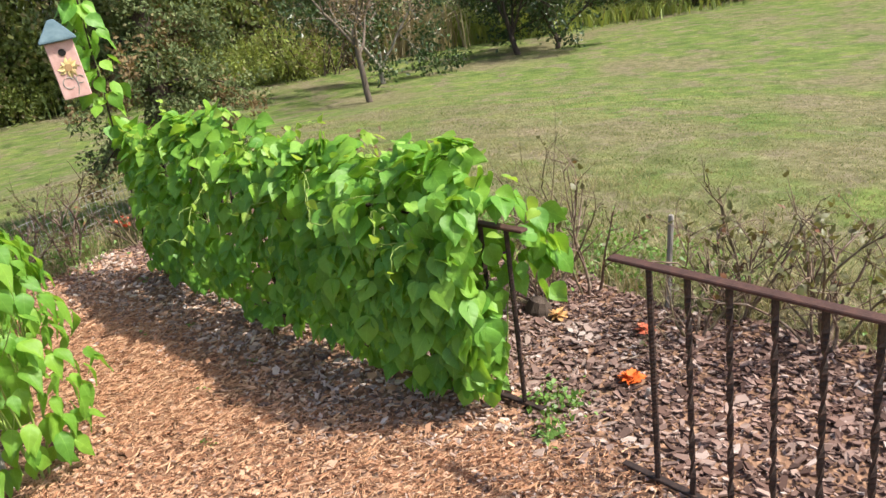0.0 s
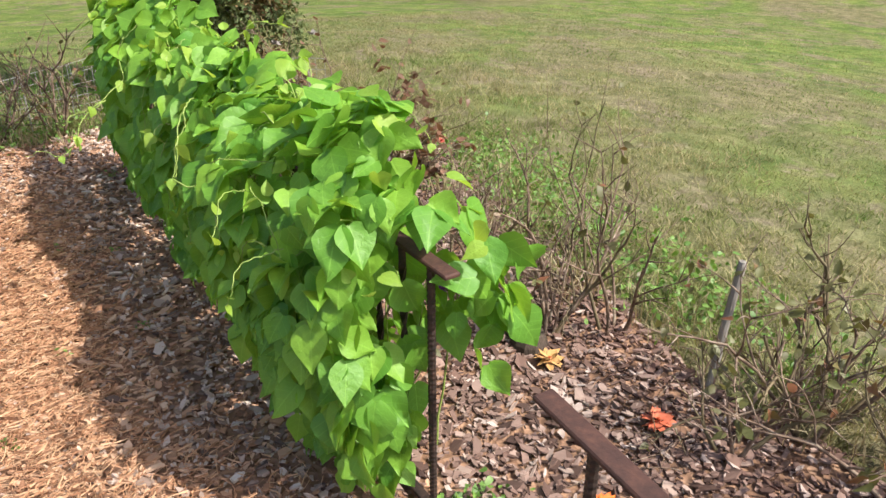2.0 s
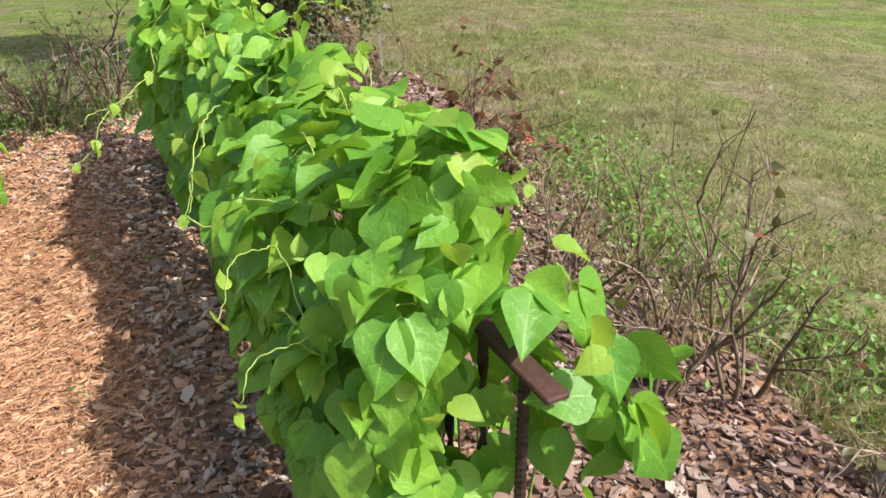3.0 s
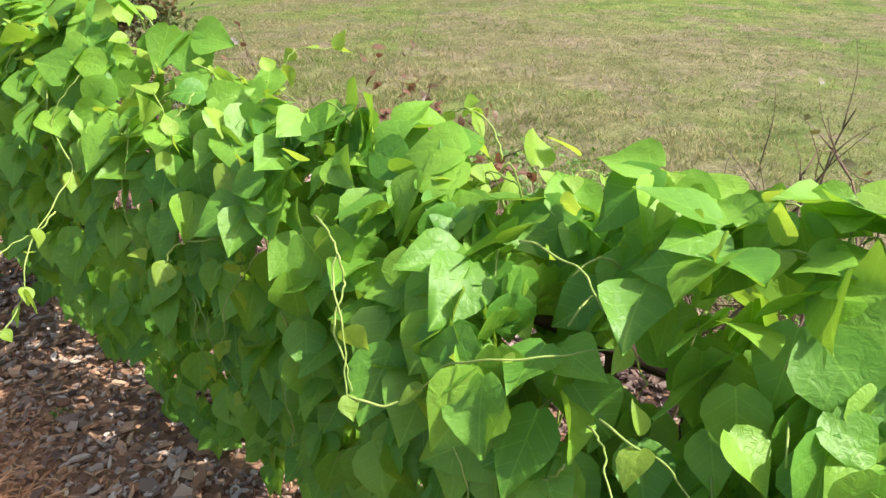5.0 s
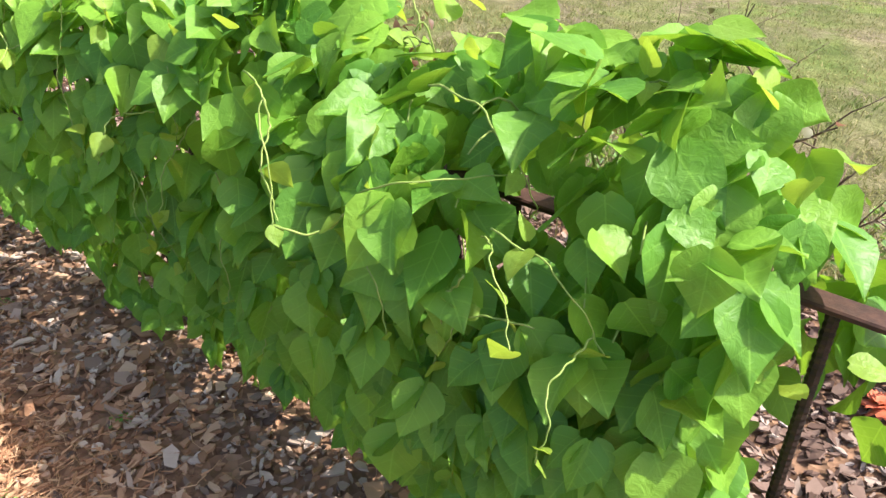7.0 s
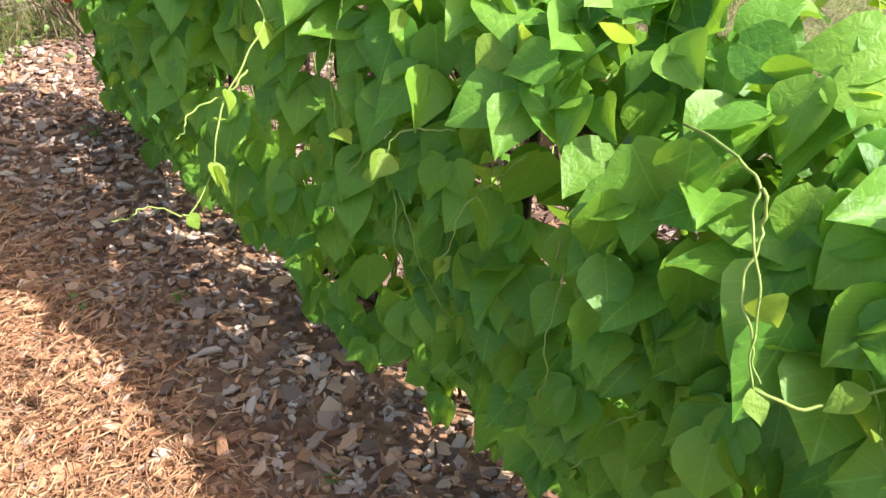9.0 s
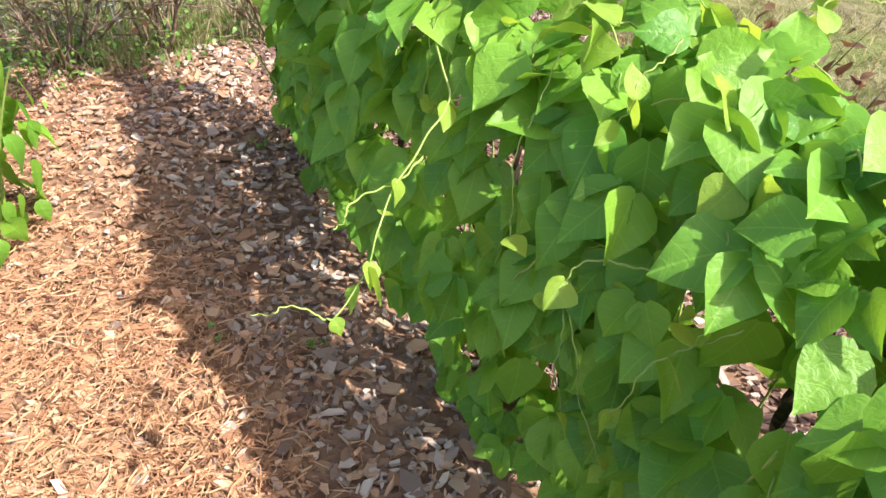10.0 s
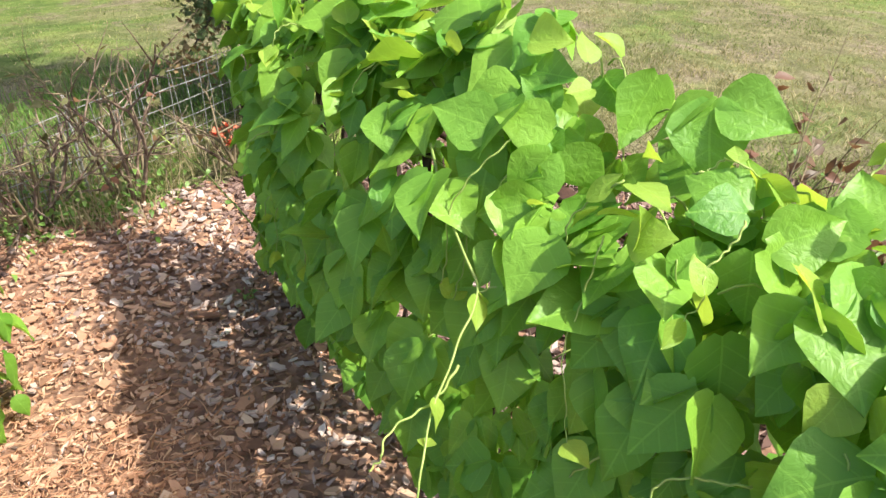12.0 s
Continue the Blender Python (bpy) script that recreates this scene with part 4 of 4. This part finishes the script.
# ---- weeds ----
def weed(at, radius, height, count, seed, label, size=(0.015, 0.035)):
    r = np.random.default_rng(seed)
    z = max(float(lawn_z(*at)), -0.02) if off_bed(*at) > 0 else 0.0
    t = thing("weed_patch", label, "weeds", (*at, z))
    pos = np.stack([r.normal(0, radius * 0.6, count), r.normal(0, radius * 0.6, count), r.uniform(0.0, 1.0, count) ** 1.3 * height], -1)
    g = Geo()
    scatter(g, SMALL, pos, r.normal(0, 1, (count, 3)), r.normal(0, 0.5, (count, 3)) + np.array([0.2, 0, 1.0]), r.uniform(*size, count), r)
    part("leaves", g, M["weed"], t, smooth=True, kind="stuff")
    g = Geo()
    for k in range(max(8, count // 25)):
        x, y = r.normal(0, radius * 0.5, 2)
        pts = wander((x, y, -0.02), (r.normal(0, 0.4), r.normal(0, 0.4), 1), height * r.uniform(0.6, 1.2), r, steps=5)
        g.tube(pts, 0.0012, 4)
    part("stalk", g, M["stem"], t, smooth=True, kind="stuff")


rw = np.random.default_rng(91)
for k, (a, p, rad, h, c) in enumerate(((0.0, -0.08, 0.10, 0.07, 160), (0.35, -1.48, 0.24, 0.16, 340), (0.75, -1.50, 0.3, 0.16, 460), (1.25, -1.45, 0.34, 0.20, 800), (1.75, -1.6, 0.36, 0.18, 800), (2.3, -1.7, 0.36, 0.16, 700),
                                       (-0.12, -1.34, 0.15, 0.20, 240), (-0.9, -1.4, 0.2, 0.13, 160), (4.3, 0.8, 0.26, 0.15, 520), (4.3, 0.35, 0.24, 0.16, 480), (4.5, 1.2, 0.25, 0.14, 320), (4.6, -0.3, 0.25, 0.1, 300), (-0.1, 0.12, 0.05, 0.07, 70))):
    weed(plan(a, p), rad, h, c, 200 + k, "patch of low green weeds at the bed's edge")
for k, (x, y) in enumerate(((-1.12, 3.20), (-0.95, 3.45), (-1.75, 3.85), (-1.5, 3.95), (-0.9, 2.75), (-2.2, 4.75))):
    weed((x, y), 0.025, 0.035, 16, 240 + k, "tiny green weed sprouting between wood chips", (0.012, 0.022))
r = np.random.default_rng(15)
g = Geo()
for k in range(120):
    a, p = r.uniform(-1.6, 4.6), r.uniform(-1.5, -0.35)
    if r.random() < 0.35:
        a, p = r.uniform(3.9, 4.9), r.uniform(-0.3, 1.7)
    x, y = plan(a, p)
    pts = wander((x, y, 0.012), (r.normal(0, 1), r.normal(0, 1), abs(r.normal(0, 0.35))), r.uniform(0.06, 0.3), r, droop=0.25, steps=6)
    pts[:, 2] = np.maximum(pts[:, 2], 0.008)
    g.tube(pts, np.linspace(r.uniform(0.0015, 0.0035), 0.001, 7), 5)
tagged(part("fallen_twigs", g, M["cane"], smooth=True), "dry brown twigs lying on the beds", "twigs", kind="stuff")


# ---- leafy plants on the other side of the path ----
def leafy_plant(at, height, radius, count, seed, label):
    r = np.random.default_rng(seed)
    t = thing("leafy_plant", label, "plant", (*at, 0.0), "leafy plants beside the path")
    for k in range(6):
        g = Geo()
        ang = r.uniform(0, 6.28)
        grow(g, (0.05 * math.cos(ang), 0.05 * math.sin(ang), -0.02), (0.16 * math.cos(ang), 0.16 * math.sin(ang), 1.0), height * r.uniform(0.6, 0.85), 0.006, r, 1, 0.35, None, 0.12)
        part("stem", g, M["stem"], t, smooth=True)
    an = r.uniform(0, 6.28, count)
    rad = radius * np.sqrt(r.uniform(0.25, 1, count))
    h = height * r.uniform(0.12, 1.0, count)
    rad = rad * np.interp(h / height, [0, 0.35, 0.8, 1], [0.55, 1.0, 0.8, 0.35])
    out = np.stack([np.cos(an), np.sin(an), np.zeros(count)], -1)
    pos = out * rad[:, None] + np.stack([np.zeros(count), np.zeros(count), h], -1)
    g = Geo()
    scatter(g, LONG, pos, out * 0.5 + np.array([0, 0, -0.8]) + r.normal(0, 0.3, (count, 3)), out * 0.8 + np.array([0.1, 0, 0.7]) + r.normal(0, 0.3, (count, 3)), r.uniform(0.07, 0.125, count), r)
    part("leaves", g, M["pepper"], t, smooth=True, kind="stuff")


leafy_plant((-1.58, 2.62), 1.10, 0.34, 300, 301, "tall bright green leafy plant with hanging pointed leaves")
leafy_plant((-2.05, 3.02), 0.85, 0.26, 200, 302, "bright green leafy plant with hanging pointed leaves")
leafy_plant((-2.60, 3.92), 0.70, 0.24, 120, 303, "bright green leafy plant with hanging pointed leaves")


# ---- birdhouse on its hook, with a runner of the vine up the pole ----
hook = thing("shepherd_hook", "thin black iron shepherd's hook rising out of the vines", "hook", (-2.24, 4.95, 0.0))
pts = [(0, 0, -0.1), (0, 0, 1.0), (0, 0, 1.95)]
arc = [(0.085 * (1 - math.cos(t)) * 0.5, -0.41 * (1 - math.cos(t)) * 0.5, 1.95 + 0.2 * math.sin(t)) for t in np.linspace(0.2, math.pi, 12)]
part("pole", Geo().tube(pts + arc, 0.006, 7), M["iron"], hook, smooth=True)
bird = thing("birdhouse", "pink wooden birdhouse with a blue roof and a painted flower", "birdhouse", (-2.16, 4.54, 1.295), turn=32.0)
bird.matrix_world = pose(-2.155, 4.54, 1.295, 0, -4, 32)
W2, DP, HB = 0.078, 0.072, 0.325
g = Geo().box((-W2, -DP, 0), (W2, DP, HB))
part("body", bevelled(g, 0.004, "body"), M["pink"], bird)
g = Geo()
e = 0.102
g.add([(-e, -0.105, HB), (e, -0.105, HB), (e, 0.105, HB), (-e, 0.105, HB), (-e, -0.105, HB + 0.014), (e, -0.105, HB + 0.014), (e, 0.105, HB + 0.014), (-e, 0.105, HB + 0.014), (-0.018, -0.015, HB + 0.125), (0.018, -0.015, HB + 0.125), (0.018, 0.015, HB + 0.125), (-0.018, 0.015, HB + 0.125)],
      [(3, 2, 1, 0), (0, 1, 5, 4), (1, 2, 6, 5), (2, 3, 7, 6), (3, 0, 4, 7), (4, 5, 9, 8), (5, 6, 10, 9), (6, 7, 11, 10), (7, 4, 8, 11), (8, 9, 10, 11)])
part("roof", bevelled(g, 0.004, "roof"), M["blue"], bird, "faded blue pyramid roof")
part("wire", Geo().tube([(0, 0, HB + 0.12), (0.002, 0, HB + 0.25), (0, 0, 1.95 - 1.295)], 0.0014, 4), M["iron"], bird)



def flat_disc(x, z, radius, y, thick=0.004, sides=18):
    a = np.linspace(0, 2 * np.pi, sides, endpoint=False)
    f = np.stack([x + radius * np.cos(a), np.full(sides, y - thick), z + radius * np.sin(a)], -1)
    b = f + np.array([0, thick, 0])
    g = Geo()
    g.add(np.concatenate([f, b]), [tuple(range(sides))] + [(i, (i + 1) % sides, sides + (i + 1) % sides, sides + i) for i in range(sides)])
    return g


part("entrance", flat_disc(0.0, HB - 0.062, 0.021, -DP - 0.001, 0.003), M["hole"], bird, "round dark entrance hole")
for j in range(12):
    an = j / 12 * 6.283
    g = Geo()
    scatter(g, SMALL, np.array([[0.005 + 0.018 * math.cos(an), -DP - 0.004, HB - 0.15 + 0.018 * math.sin(an)]]), np.array([[math.cos(an), 0, math.sin(an)]]), np.array([[0, -1.0, 0]]), np.array([0.046]), np.random.default_rng(j))
    part("petal", g, M["cream"], bird, "painted cream petal")
part("flower_centre", flat_disc(0.005, HB - 0.15, 0.021, -DP - 0.002, 0.007), M["ochre"], bird)
for cx, cz, rad in ((-0.02, HB - 0.235, 0.032), (0.045, HB - 0.225, 0.022)):
    an = np.linspace(0.4, 5.4, 20)
    part("scroll", Geo().tube(np.stack([cx + rad * np.cos(an), np.full(20, -DP - 0.002), cz + rad * np.sin(an)], -1), 0.0022, 5), M["sage"], bird)
an = np.linspace(0, 1, 10)
part("scroll", Geo().tube(np.stack([0.005 + 0.02 * np.sin(an * 3), np.full(10, -DP - 0.002), HB - 0.18 - 0.13 * an], -1), 0.0022, 5), M["sage"], bird)

climb = thing("climbing_vine", "shoot of bean vine climbing the hook's pole", "vine", (-2.24, 4.95, 0.0))
r = np.random.default_rng(55)
zz = np.linspace(0.3, 1.98, 60)
part("stem", Geo().tube(np.stack([0.012 * np.cos(zz * 14), 0.012 * np.sin(zz * 14), zz], -1), 0.003, 5), M["stem"], climb, smooth=True)
cnt = 60
hz = np.concatenate([r.uniform(1.62, 2.0, 26), r.uniform(1.3, 1.62, 20), r.uniform(1.0, 1.3, 14)])
an = r.uniform(0, 6.28, cnt)
out = np.stack([np.cos(an), np.sin(an), np.zeros(cnt)], -1)
g = Geo()
scatter(g, BEAN, out * r.uniform(0.02, 0.12, cnt)[:, None] + np.stack([np.zeros(cnt), np.zeros(cnt), hz], -1), out * 0.7 + np.array([0, 0, -0.7]) + r.normal(0, 0.3, (cnt, 3)), out + np.array([0, -0.3, 0.6]) + r.normal(0, 0.3, (cnt, 3)), r.uniform(0.09, 0.15, cnt), r)
part("leaves", g, M["bean"], climb, smooth=True, kind="stuff")


# ---- trees ----
def leaf_cloud(g, centres, radius, per, size, r, shapes=None, flat=1.0):
    centres = np.asarray(centres)
    k = np.repeat(np.arange(len(centres)), per)
    c = len(k)
    pos = centres[k] + r.normal(0, radius, (c, 3)) * np.array([1, 1, flat])
    scatter(g, shapes or TINY, pos, r.normal(0, 1, (c, 3)) + np.array([0, 0, -0.4]), r.normal(0, 1, (c, 3)) + np.array([0.2, -0.2, 0.5]), r.uniform(0.6, 1.4, c) * size, r)


TINY = [(np.array([(0, 0, 0), (0.3, 0.45, 0.05), (0, 1, -0.1), (-0.3, 0.45, 0.05)]), [(0, 1, 2, 3)], np.zeros((4, 2)))]


def tree(name, label, category, at, height, radius, leaf, seed, leaves=3000, lean=(0, 0), size=0.09, trunk_to=0.35, bark="bark", depth=3, cloud=0.22, group="", z=None, spread=0.7, skirt=0.0):
    r = np.random.default_rng(seed)
    t = thing(name, label, category, (*at, float(lawn_z(*at)) - 0.03 if z is None else z), group)
    g, tips = Geo(), []
    pts = wander((0, 0, -0.1), (lean[0], lean[1], 1), height * trunk_to + 0.1, r, turn=0.12, steps=9)
    g.tube(pts, radius * np.linspace(1.15, 0.8, 10) * np.where(np.arange(10) == 0, 1.25, 1), 9)
    limbs = int(r.integers(4, 7))
    for k in range(limbs):
        ang = k / limbs * 6.283 + r.normal(0, 0.3)
        i = int(r.integers(6, 10))
        grow(g, pts[i], (0.8 * spread * math.cos(ang), 0.8 * spread * math.sin(ang), 0.9), height * (1 - trunk_to) * r.uniform(0.55, 0.85), radius * 0.55, r, depth - 1, spread, tips, 0.3, 7, kids=(2, 5))
    part("trunk", g, M[bark], t, smooth=True)
    if leaves:
        q = r.integers(0, len(tips), max(20, leaves // 14))
        cen = [tips[i][0] for i in q]
        g2 = Geo()
        leaf_cloud(g2, cen, cloud, max(1, leaves // len(cen)), size, r)
        part("crown", g2, M[leaf], t, kind="stuff")
    return t


def shrub(label, at, height, radius, leaf, seed, leaves=4000, size=0.08, name="shrub", group="brush at the wood's edge", stems=14, bark="bark_dark", lumps=26):
    r = np.random.default_rng(seed)
    t = thing(name, label, "shrub", (*at, float(lawn_z(*at)) - 0.03), group)
    g, tips = Geo(), []
    for k in range(stems):
        ang, q = r.uniform(0, 6.28), radius * math.sqrt(r.random()) * 0.7
        grow(g, (q * math.cos(ang), q * math.sin(ang), -0.05), (r.normal(0, 0.3), r.normal(0, 0.3), 1), height * r.uniform(0.5, 0.9), 0.018, r, 2, 0.5, tips, 0.3, 5)
    part("brushwood", g, M[bark], t, smooth=True, kind="stuff")
    an = r.uniform(0, 6.28, lumps)
    q = radius * np.sqrt(r.random(lumps))
    hz = height * r.uniform(0.1, 1.0, lumps) * (1 - 0.5 * (q / radius) ** 2)
    cen = np.stack([q * np.cos(an), q * np.sin(an), hz], -1)
    g2 = Geo()
    leaf_cloud(g2, cen, radius * 0.2, leaves // lumps, size, r)
    part("foliage", g2, M[leaf], t, kind="stuff")
    return t


def tall_grass(label, at, height, width, count, seed, mat="woods_light", blade=0.02, group="brush at the wood's edge", deep=0.22):
    r = np.random.default_rng(seed)
    t = thing("tall_grass", label, "grass clump", (*at, float(lawn_z(*at)) - 0.03 if off_bed(*at) > 0 else 0.0), group)
    x, y = r.normal(0, width * 0.5, count), r.normal(0, width * deep, count)
    h = height * r.uniform(0.45, 1.0, count)
    base = np.stack([x, y, np.zeros(count)], -1)
    lean = r.normal(0, 0.45, (count, 2)) * h[:, None]
    w = blade * r.uniform(0.6, 1.4, count)
    an = r.uniform(0, 6.28, count)
    sx = np.stack([np.cos(an), np.sin(an), np.zeros(count)], -1) * w[:, None]
    mid = base + np.concatenate([lean * 0.3, (h * 0.7)[:, None]], -1)
    top = base + np.concatenate([lean, (h * 0.92)[:, None]], -1)
    v = np.stack([base - sx, base + sx, mid + sx, mid - sx, top + sx * 0.1, top - sx * 0.1], 1)
    g = Geo()
    g.add_many(v, [(0, 1, 2, 3), (3, 2, 4, 5)])
    part("blades", g, M[mat], t, kind="stuff")
    return t


# dry tufts between the roses
for k, (x, y, h, w, c) in enumerate(((-3.25, 5.35, 0.30, 0.34, 170), (-3.55, 4.95, 0.26, 0.34, 150), (-2.95, 5.75, 0.28, 0.3, 140), (-3.05, 5.05, 0.16, 0.25, 90), (0.55, 4.28, 0.20, 0.26, 130), (1.0, 4.08, 0.18, 0.24, 110), (0.15, 4.72, 0.20, 0.3, 130),
                                     (-0.25, 5.15, 0.22, 0.3, 130), (1.55, 3.72, 0.22, 0.3, 140), (1.95, 3.35, 0.22, 0.3, 140), (-0.75, 5.45, 0.2, 0.3, 120))):
    tall_grass("tuft of dry straw-coloured grass stalks in the rose bed", (x, y), h, w, c, 560 + k, "dry_grass", 0.0022, "dry tufts in the beds", 0.4)

# Clumps added to darken the lawn band where the cedar's shadow falls.
for k, (x, y) in enumerate(((-3.95, 4.9), (-3.8, 5.4), (-3.65, 5.9), (-3.5, 6.45), (-4.3, 5.6), (-4.2, 6.2), (-4.0, 6.8))):
    tall_grass("added clump of green blades deepening the shadow band behind the wire fence", (x, y), 0.13, 0.5, 520, 580 + k, "weed", 0.0028, "long grass behind the fence", 0.5)

# the trees that stand free on the lawn
tree("young_tree", "thin grey young tree with bare mossy twigs", "tree", (-3.02, 15.8), 4.2, 0.062, "brown_brush", 401, 4200, (-0.03, 0), 0.06, 0.36, "bark", 4, 0.2, "young trees on the lawn")
tree("young_tree", "young tree with dark green leaves on the lawn", "tree", (-3.34, 19.0), 3.4, 0.07, "citrus", 402, 4600, (-0.05, 0), 0.11, 0.14, "bark_grey", 3, 0.2, "young trees on the lawn")
tree("young_tree", "leaning young tree with glossy dark leaves", "tree", (-0.05, 21.7), 3.2, 0.08, "citrus", 403, 4200, (-0.3, 0), 0.12, 0.2, "bark_dark", 3, 0.2, "young trees on the lawn")
tree("young_tree", "low bushy young tree with glossy dark leaves", "tree", (1.0, 21.95), 2.8, 0.075, "citrus", 404, 4600, (0.0, 0), 0.12, 0.1, "bark_dark", 3, 0.18, "young trees on the lawn")


def noise_at(p):
    return np.array([noise.noise(Vector(q.tolist())) for q in np.atleast_2d(p)])


def cedar_tree(at, height, spread, seed):
    r = np.random.default_rng(seed)
    t = thing("cedar_tree", "shaggy old cedar with dull green and dry brown foliage", "tree", (*at, float(lawn_z(*at)) - 0.02))
    g, cen = Geo(), []
    pts = wander((0, 0, -0.2), (0.03, 0, 1), height, r, turn=0.05, steps=12)
    g.tube(pts, np.linspace(0.11, 0.02, 13), 9)
    for k in range(120):
        h = height * r.uniform(0.08, 0.98)
        ang = r.uniform(0, 6.28)
        L = spread * (1 - 0.75 * h / height) * r.uniform(0.6, 1.1)
        b = wander((0.03 * h / height, 0, h), (math.cos(ang), math.sin(ang), r.uniform(-0.1, 0.5)), L, r, droop=0.25, turn=0.25, steps=7)
        g.tube(b, np.linspace(0.016, 0.004, 8), 5)
        for q in b[2:]:
            cen.append(q)
            cen.append(q + r.normal(0, 0.09, 3))
    part("trunk", g, M["bark_dark"], t, smooth=True)
    cen = np.array(cen)
    dry = (noise_at(cen * 1.9) > 0.24)
    g2 = Geo()
    leaf_cloud(g2, cen[~dry], 0.05, 52, 0.04, r)
    part("crown", g2, M["cedar"], t, kind="stuff")
    g3 = Geo()
    leaf_cloud(g3, cen[dry], 0.045, 42, 0.038, r)
    part("dry_foliage", g3, M["cedar_dry"], t, "dry tan sprays", kind="stuff")


cedar_tree((-2.70, 6.52), 4.4, 0.98, 410)
shrub("tangled purple-brown leafless shrub at the lawn's far side", (-5.9, 23.4), 3.4, 1.6, "brown_brush", 411, 3500, 0.07, stems=40)

# the wood's edge
r = np.random.default_rng(500)
EDGE = np.array([(-34, 8), (-24, 13), (-14, 20.5), (-9, 23.5), (-5, 26), (-3.8, 28.5), (0.5, 27.4), (3, 28.6), (6, 29.8), (14, 32), (30, 38), (46, 38)], float)
kinds = [tree("woodland_tree", "tall woodland tree with a dense green crown", "tree", (-11.5, 23.5), 11, 0.2, "woods_green", 511, 5200, (0.04, 0), 0.26, 0.3, "bark", 3, 0.7, "trees of the wood"),
         tree("woodland_tree", "tall woodland tree with a dense green crown", "tree", (-2.0, 32.5), 12, 0.24, "woods_green", 512, 5200, (-0.05, 0), 0.26, 0.28, "bark_dark", 3, 0.7, "trees of the wood"),
         tree("woodland_tree", "tall woodland tree with a dense green crown", "tree", (5.5, 36), 10, 0.17, "woods_green", 513, 5200, (0.02, 0.02), 0.26, 0.26, "bark_grey", 3, 0.7, "trees of the wood")]
low = [shrub("dense dark green underbrush at the wood's edge", (-12.5, 21.5), 3.2, 1.7, "woods_green", 521, 5200, 0.15),
       shrub("dense dark green underbrush at the wood's edge", (-8.5, 26.0), 3.0, 1.8, "woods_green", 522, 5200, 0.14),
       shrub("grey-brown leafless brush at the wood's edge", (3.0, 33.5), 2.6, 1.8, "brown_brush", 523, 3600, 0.11, stems=34)]
sunny = [shrub("light yellow-green brush at the wood's edge", (-7.6, 24.2), 2.6, 1.3, "woods_light", 524, 3800, 0.12)]
tall_grass("clump of tall yellow-green grass at the wood's edge", (-2.6, 27.4), 1.5, 1.6, 1500, 531)
tall_grass("clump of tall yellow-green grass at the wood's edge", (-0.3, 26.6), 1.2, 1.6, 1500, 532)
tall_grass("clump of dry tan grass at the wood's edge", (-4.6, 25.6), 1.8, 2.0, 1400, 534, "dry_grass")
tall_grass("clump of dry tan grass at the wood's edge", (2.6, 28.4), 0.7, 3.0, 1500, 535, "woods_light")
tall_grass("clump of dry tan grass at the wood's edge", (-11.0, 21.6), 1.3, 2.4, 1400, 536, "woods_light")
tree("woodland_tree", "grey-barked tree at the end of the lawn", "tree", (-14.5, 18.0), 11, 0.26, "woods_green", 541, 4200, (-0.03, 0), 0.26, 0.34, "bark", 3, 0.7, "trees of the wood")
seg = np.linalg.norm(np.diff(EDGE, axis=0), axis=1)
cum = np.concatenate([[0], np.cumsum(seg)])
for row, (back, step) in enumerate(((1.8, 2.3), (4.8, 2.9), (8.5, 3.6), (13.0, 4.5))):
    s = 0.0
    while s < cum[-1]:
        i = min(np.searchsorted(cum, s, side="right") - 1, len(seg) - 1)
        u = (EDGE[i + 1] - EDGE[i]) / seg[i]
        q = EDGE[i] + u * (s - cum[i]) + np.array([-u[1], u[0]]) * (back + r.normal(0, 0.6))
        z = float(lawn_z(q[0], q[1])) - 0.05
        if r.random() < 0.62:
            src = low[int(r.choice([0, 1, 2], p=[0.30, 0.28, 0.42]))]
        else:
            src = kinds[int(r.integers(0, 3))]
        k = r.uniform(0.8, 1.25)
        ob = copy_thing(src, pose(q[0], q[1], z, 0, 0, r.uniform(0, 360)))
        ob.scale = (k, k, k * r.uniform(0.85, 1.15))
        s += step * r.uniform(0.6, 1.3)
for k in range(16):
    q = np.array([-26.0 + k * 1.3, 17.0 + 0.62 * k]) + r.normal(0, 0.5, 2)
    ob = copy_thing(low[k % 2], pose(q[0], q[1], float(lawn_z(q[0], q[1])) - 0.05, 0, 0, k * 77.0))
    ob.scale = (1.2, 1.2, 1.5)
for x, y, k in ((1.2, 28.6, 0.6), (4.4, 29.6, 0.7), (-14.5, 20.6, 0.7), (-17.5, 18.6, 0.8), (7.0, 30.6, 0.7), (-7.0, 22.4, 0.75), (-6.3, 23.0, 0.6), (-8.0, 22.3, 0.6), (-9.4, 22.4, 0.8), (-3.6, 31.0, 0.8), (-6.4, 26.5, 1.1), (-10.5, 22.5, 0.9)):
    ob = copy_thing(sunny[0], pose(x, y, float(lawn_z(x, y)) - 0.03, 0, 0, x * 50))
    ob.scale = (k, k, k)
